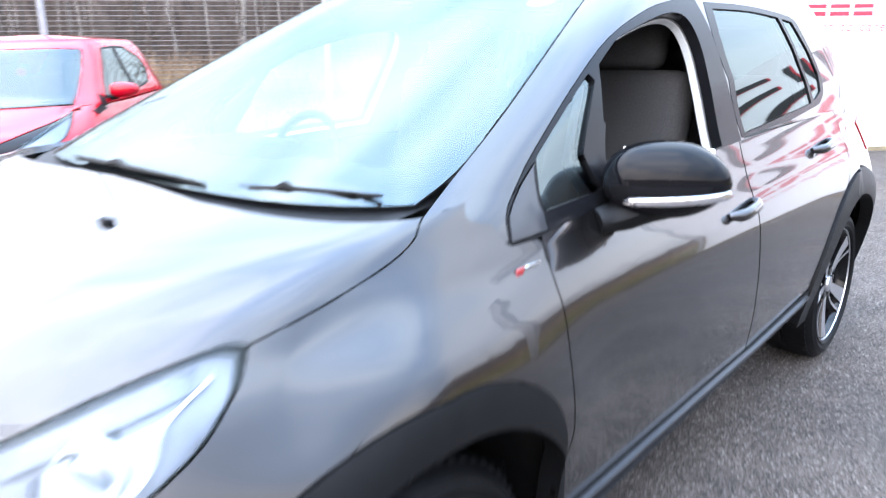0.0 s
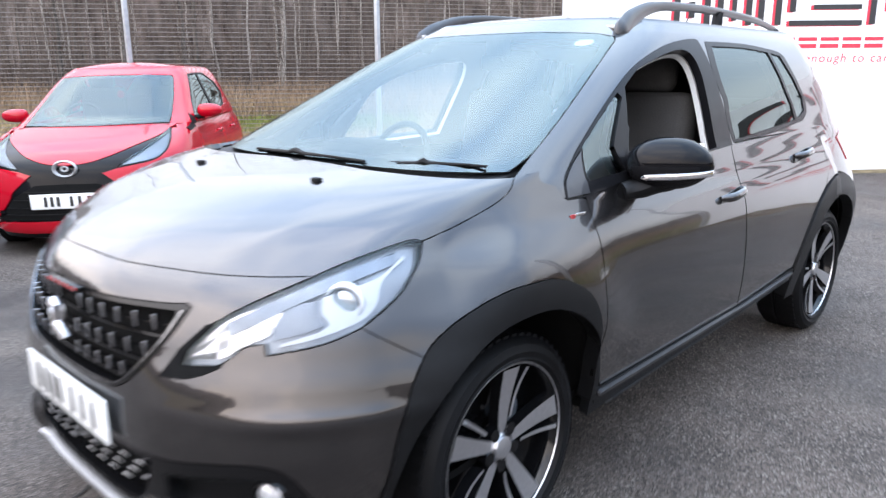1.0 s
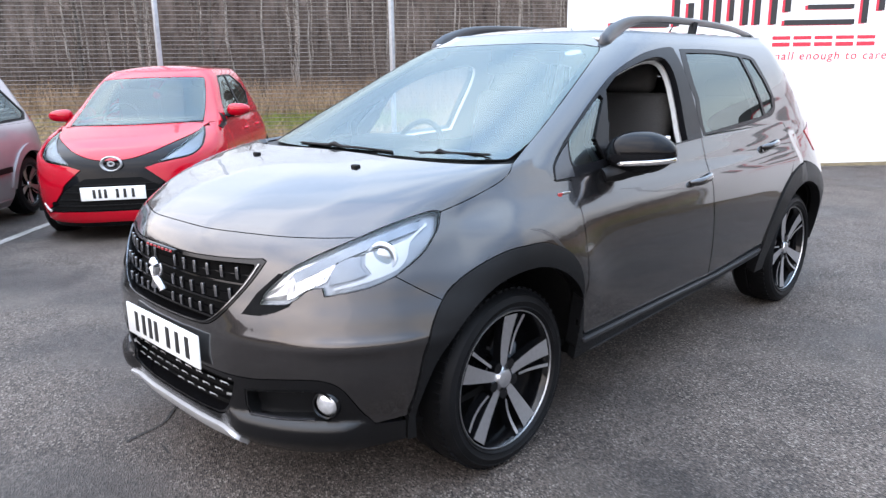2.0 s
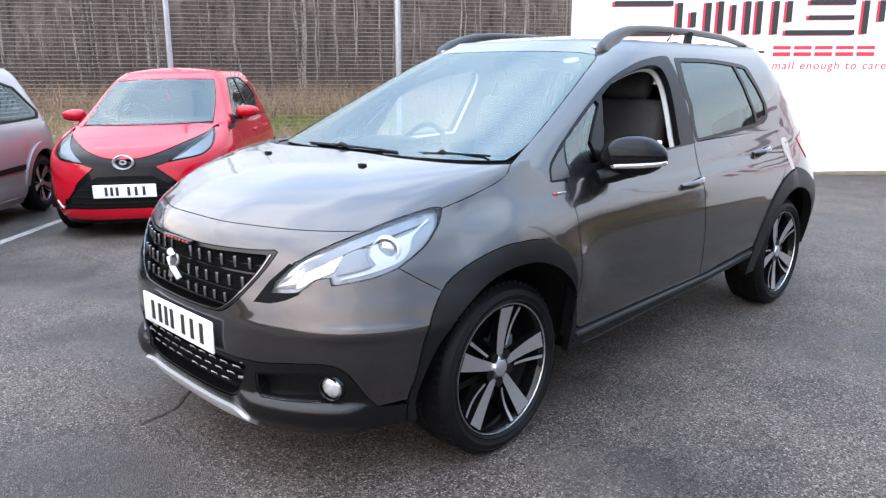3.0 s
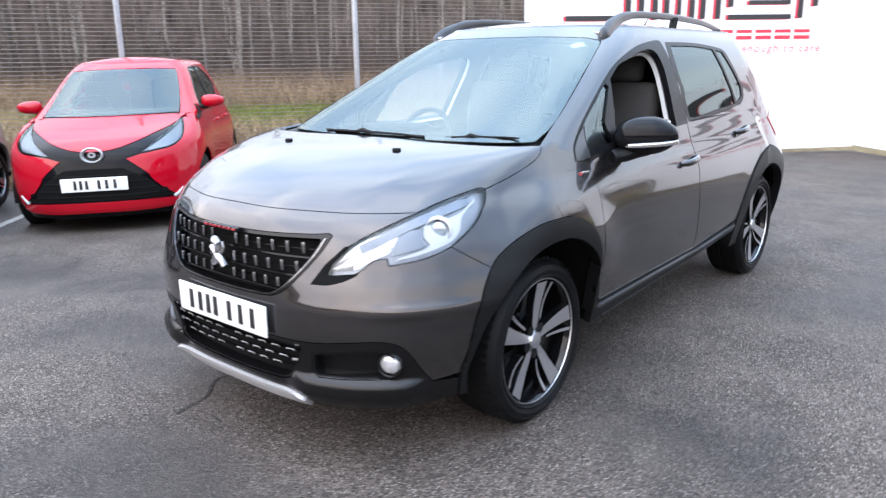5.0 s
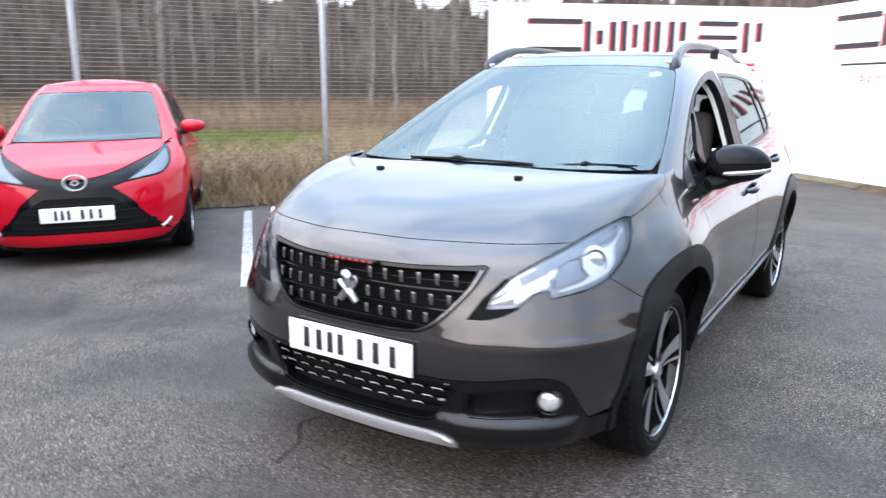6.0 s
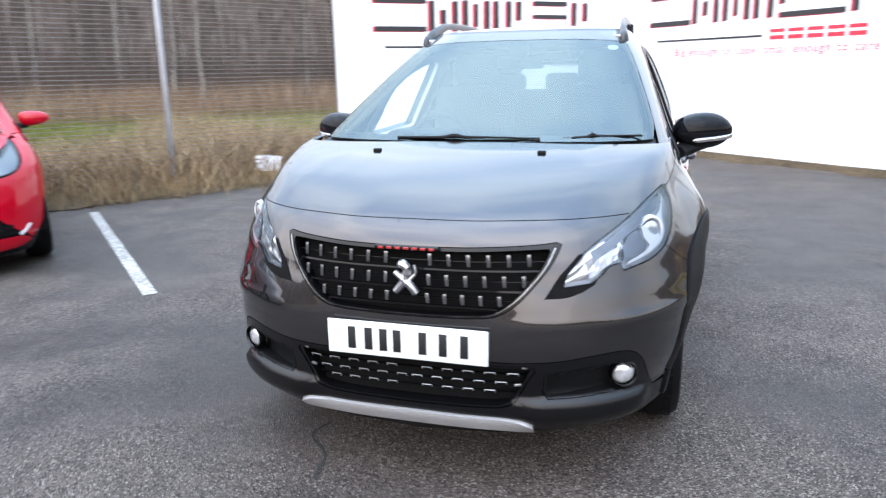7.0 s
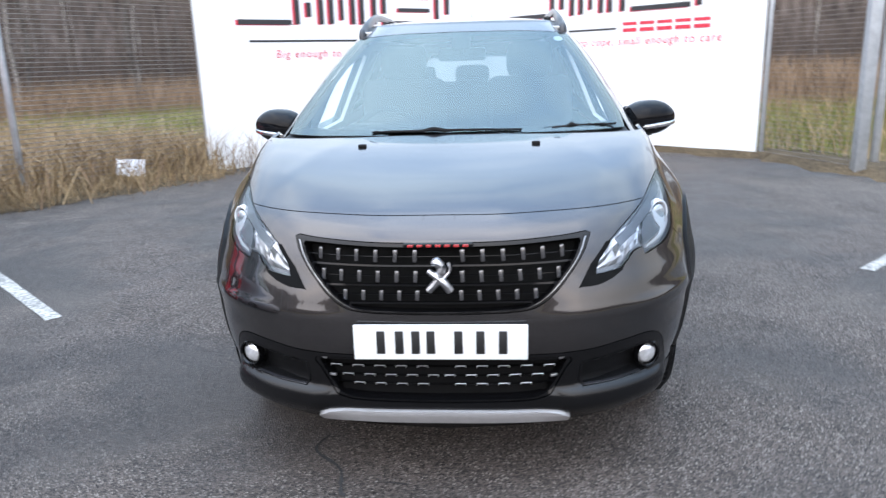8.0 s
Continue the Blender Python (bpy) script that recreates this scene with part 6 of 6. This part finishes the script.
        w1 = S.yz(RC, [(1.12, .965), (1.30, 1.07), (1.72, 1.325), (2.02, 1.338), (2.0, .99)])
        w2 = S.yz(RC, [(2.07, .995), (2.09, 1.335), (2.35, 1.335), (2.60, 1.25), (2.70, 1.15), (2.52, 1.04)])
        tri = S.yz(RC, [(.98, .91), (1.06, 1.0), (1.11, .96), (1.10, .91)])
        sk("window_glass", RC, w1, [], CLEAR, car, side=s, lift=-.004, depth=0)
        sk("window_glass", RC, w2, [], TINT, car, side=s, lift=-.004, depth=0)
        sk("mirror_triangle", RC, tri, [], SEAL, car, side=s, lift=.004)
        sk("pillar_corner", RB, S.yz(RB, [(.76, .893), (1.0, .925), (1.07, .885), (.82, .862)]), [], SEAL, car, side=s, lift=.006, depth=.01)
        bm = bmesh.new()
        bmesh.ops.create_uvsphere(bm, u_segments=20, v_segments=12, radius=1)
        for v in bm.verts:
            v.co = (power(v.co.x, .8) * .11, power(v.co.y, .8) * .07, power(v.co.z, .8) * .058 * (1 - .2 * v.co.x))
        mi = part("door_mirror", bm, RED, car)
        mi.matrix_basis = Matrix.Translation((s * .835, 1.22, 1.015)) @ Matrix.Diagonal((s, 1, 1, 1))
        bm = bmesh.new()
        tube(bm, [(-.15, -.03, -.06), (-.05, 0, -.05)], .022, 8)
        part("mirror_arm", bm, SEAL, mi)
        for y in (1.88, 2.50):
            q = RB(S.at(RB, y, .80), .80)
            bm = bmesh.new()
            tube(bm, [(s * (q[0] + .0), y - .08, .80), (s * (q[0] + .025), y - .05, .802), (s * (q[0] + .025), y + .05, .806), (s * q[0], y + .08, .806)], .010, 8)
            part("door_handle", bm, RED, car)
        sk("fog_lamp", RB, [(.44 + .028 * math.cos(a), .345 + .022 * math.sin(a)) for a in np.linspace(0, 2 * math.pi, 13)[:-1]], [], GLOSS, car, side=s, lift=.012, depth=.01)
    ws = [(-.02, 1.338), (.35, 1.335), (.555, 1.325)] + curve([(.575, 1.30), (.598, 1.15), (.603, 1.0), (.60, .945)], 4) + [(-.02, .935)]
    wsi = [(-.02, 1.318), (.35, 1.315), (.53, 1.306)] + curve([(.55, 1.285), (.573, 1.15), (.578, 1.0), (.575, .965)], 4) + [(-.02, .958)]
    side_w = [S.yz(RC, [(1.10, .955), (1.28, 1.07), (1.70, 1.338), (2.04, 1.352), (2.36, 1.350), (2.63, 1.26), (2.73, 1.15), (2.53, 1.02), (2.0, .972)])]
    up = [(-.02, 1.342), (.35, 1.339), (.56, 1.329)] + curve([(.58, 1.303), (.602, 1.15), (.608, 1.0), (.61, .93)], 4) + S.yz(RC, [(1.0, .925), (2.62, .940)]) + [(2.999, .94), (2.999, 1.411), (-.02, 1.411)]
    rg = [(2.45, 1.0), (2.42, 1.15), (2.46, 1.34), (3.01, 1.345), (3.01, 1.0)]
    sk("upper_body", RC, up, side_w + [rg], RED, car, both=True, gap=0)
    sk("tailgate_glass", RC, rg, [], TINT, car, both=True, depth=0)
    for s in (1, -1):
        w1 = S.yz(RC, [(1.12, .965), (1.30, 1.07), (1.72, 1.325), (2.02, 1.338), (2.0, .99)])
        w2 = S.yz(RC, [(2.07, .995), (2.09, 1.335), (2.35, 1.335), (2.60, 1.25), (2.70, 1.15), (2.52, 1.04)])
        sk("window_frame", RC, side_w[0], [w1, w2], SEAL, car, side=s, lift=.001)
    wsc = sk("windscreen", RC, ws, [], CLEAR, car, both=True, depth=0, gap=0)
    sk("screen_border", RC, ws, [wsi], SEAL, wsc, both=True, lift=-.004, depth=0, gap=0)
    bm = bmesh.new()
    box(bm, 0, .86, .925, 1.2, .26, .012)
    part("scuttle", bm, SEAL, car)
    bm = bmesh.new()
    tube(bm, [(-.45, .815, .952), (.0, .79, .962), (.50, .87, .972)], .010, 6)
    part("wiper", bm, SEAL, car)
    bm = bmesh.new()
    lathe(bm, [(.02, .075), (.0, .078), (-.01, .070), (.0, .062), (.012, .058)], "Y", 28)
    em = part("emblem", bm, SKID, car, "round chromed emblem")
    em.matrix_basis = Matrix.Translation((0, .024, .665)) @ Matrix.Diagonal((1.15, 1.2, .82, 1))
    bm = bmesh.new()
    lathe(bm, [(.0, .012), (-.008, .020), (.0, .028)], "Y", 20)
    part("emblem_ring", bm, SKID, em)
    bm = bmesh.new()
    box(bm, 0, -.012, .430, .52, .012, .111, .004)
    pl = part("number_plate", bm, PLATE, car, "white number plate with plain black bars")
    for x in (-.150, -.105, -.06, .035, .095, .160):
        bm = bmesh.new()
        box(bm, x, -.0185, .430, .024, .002, .074, .0005)
        part("plate_bar", bm, INK, pl)
    bm = bmesh.new()
    lathe(bm, [(-.003, .0005), (-.003, .035), (.003, .035), (.003, .0005)], "Y", 18, (0, 1.48, 1.17))
    tube(bm, [(0, 1.48, 1.20), (0, 1.47, 1.28)], .002, 5)
    part("hanging_charm", bm, BADGERED, car, "round red charm hanging inside the windscreen")
    bm = bmesh.new()
    ring = [(-.33 + .17 * math.cos(a), 1.38 + .06 * math.sin(a), .95 + .15 * math.sin(a)) for a in np.linspace(0, 2 * math.pi, 25)]
    tube(bm, ring, .014, 6, close=False)
    part("steering_wheel", bm, DASH, car)


def build_grey():
    S, GB, GC = GREYS, GREYS.body, GREYS.cabin
    car = tagged(new("older_hatchback"), "older silver-mauve hatchback with a dark rubbing strip", "car", group="parked hatchbacks")
    car.matrix_basis = Matrix.Translation((GREY_AT[0], GREY_AT[1], -.034)) @ Matrix.Rotation(radians(GREY_ANG), 4, "Z")
    hubs, r = (.80, 3.27), .295
    sk = hatchback_common(car, S, .97, 1.44, hubs, r, .195, MAUVE, .80, (1.9, 2.8), True)
    o1 = S.yz(GB, [(.80 - .345, .14)] + arc_yz(.80, .295, .345, 0, 180) + [(.80 + .345, .14)])
    o2 = S.yz(GB, [(3.27 - .345, .14)] + arc_yz(3.27, .295, .345, 0, 180) + [(3.27 + .345, .14)])
    sk("bonnet", GB, [(-.02, .72), (.3, .72), (.55, .74), (.80, .85), (.9, .96), (-.02, .96)], [], MAUVE, car, both=True)
    lampg = [(.36, .62), (.40, .70), (.56, .735), (.66, .72), (.62, .64)]
    sk("front_bumper", GB, [(-.02, .14), (-.02, .718), (.3, .718), (.55, .738), (.62, .76), (.72, .60), (.70, .14)], [lampg, o1], MAUVE, car, both=True)
    sk("grille", GB, [(-.02, .30), (.30, .31), (.28, .42), (-.02, .44)], [], DARK, car, both=True, lift=.004)
    wq = S.yz(GC, [(2.14, .935), (2.16, 1.345), (2.85, 1.335), (3.20, 1.245), (3.43, 1.02), (3.36, .965)])
    wf = S.yz(GC, [(1.22, .945), (1.80, 1.335), (2.10, 1.345), (2.08, .93)])
    fr = S.yz(GC, [(1.14, .935), (1.78, 1.355), (2.16, 1.368), (2.87, 1.358), (3.24, 1.262), (3.49, 1.01), (3.40, .94), (2.1, .912)])
    tl = [(2.30, .70), (2.50, .70), (2.50, .905), (2.32, .905)]
    tl2 = [(2.34, .91), (2.50, .91), (2.54, 1.15), (2.48, 1.25), (2.40, 1.15)]
    for s in (1, -1):
        sk("headlamp", GB, lampg, [], AMBER, car, side=s)
        sk("front_wing", GB, [(.62, .762), (.81, .852), (.9, .96)] + S.yz(GB, [(1.05, .92), (1.12, .8), (1.12, .22)]) + [(.78, .16), (.702, .16), (.722, .60)], [o1], MAUVE, car, side=s)
        sk("front_door", GB, S.yz(GB, [(1.124, .22), (1.124, .8), (1.054, .915), (2.12, .915), (2.20, .8), (2.18, .22)]), [], MAUVE, car, side=s)
        sk("rear_quarter", GB, S.yz(GB, [(2.184, .16), (2.184, .22), (2.204, .8), (2.124, .915)]) + [(2.999, .915), (2.999, .14)], [o2, tl], MAUVE, car, side=s)
        sk("arch_trim", GB, S.yz(GB, arc_yz(3.27, .295, .42, 2, 178, 20)) + S.yz(GB, arc_yz(3.27, .295, .345, 178, 2, 20)), [], MAUVE, car, side=s, lift=.016, depth=.03)
        sk("sill", GB, S.yz(GB, [(1.12, .14), (1.12, .216), (2.9, .216), (2.9, .14)]), [], MAUVE, car, side=s, lift=.008)
        sk("rubbing_strip", GB, S.yz(GB, [(1.2, .455), (2.86, .475), (2.86, .53), (1.2, .51)]), [], PLASTIC, car, side=s, lift=.012, depth=.012)
        sk("tail_lamp", GB, tl, [], LAMPRED, car, side=s, lift=.004)
        sk("tail_lamp", GC, tl2, [], LAMPRED, car, side=s, lift=.006)
        sk("window_frame", GC, fr, [wq, wf], SEAL, car, side=s, lift=.001)
        sk("window_glass", GC, wf, [], CLEAR, car, side=s, lift=-.004, depth=0)
        sk("window_glass", GC, wq, [], CLEAR, car, side=s, lift=-.004, depth=0)
        q = GB(S.at(GB, 2.04, .80), .80)
        bm = bmesh.new()
        tube(bm, [(s * q[0], 1.96, .80), (s * (q[0] + .03), 1.99, .80), (s * (q[0] + .03), 2.08, .803), (s * q[0], 2.11, .803)], .013, 8)
        part("door_handle", bm, MAUVE, car)
        bm = bmesh.new()
        box(bm, s * .88, 1.30, 1.0, .17, .10, .12, .03)
        part("door_mirror", bm, MAUVE, car)
        # slatted window blind behind the rear side glass
        for k in range(9):
            z = .98 + k * .038
            y1 = float(np.interp(z, [.97, 1.02, 1.24, 1.33], [3.30, 3.34, 3.12, 2.80]))
            a, b = GC(S.at(GC, 2.2, z), z), GC(S.at(GC, y1, z), z)
            bm = bmesh.new()
            tube(bm, [(s * (a[0] - .04), a[1], z), (s * (b[0] - .04), b[1], z)], .006, 5)
            part("blind_slat", bm, TRIM, car)
    rg = [(2.62, 1.02), (2.60, 1.2), (2.62, 1.38), (3.01, 1.385), (3.01, 1.02)]
    ws = [(-.02, 1.36), (.35, 1.355), (.56, 1.345)] + curve([(.58, 1.32), (.605, 1.15), (.61, 1.0)], 4) + [(.60, .965), (-.02, .955)]
    up = [(-.02, 1.364), (.35, 1.359), (.565, 1.349)] + curve([(.586, 1.322), (.61, 1.15), (.616, 1.0)], 4) + S.yz(GC, [(1.05, .912), (2.1, .905)]) + [(2.999, .905), (2.999, 1.441), (-.02, 1.441)]
    sk("upper_body", GC, up, [fr, rg], MAUVE, car, both=True, gap=0)
    sk("tailgate_glass", GC, rg, [], TINT, car, both=True, depth=0)
    sk("windscreen", GC, ws, [], CLEAR, car, both=True, depth=0)
    bm = bmesh.new()
    box(bm, 0, -.008, .45, .52, .012, .111, .004)
    pl = part("number_plate", bm, PLATE, car)
    for x in (-.18, -.12, -.07, -.02, .06, .12, .19):
        bm = bmesh.new()
        box(bm, x, -.0145, .45, .024, .002, .072, .0005)
        part("plate_bar", bm, INK, pl)


build_red()
build_grey()
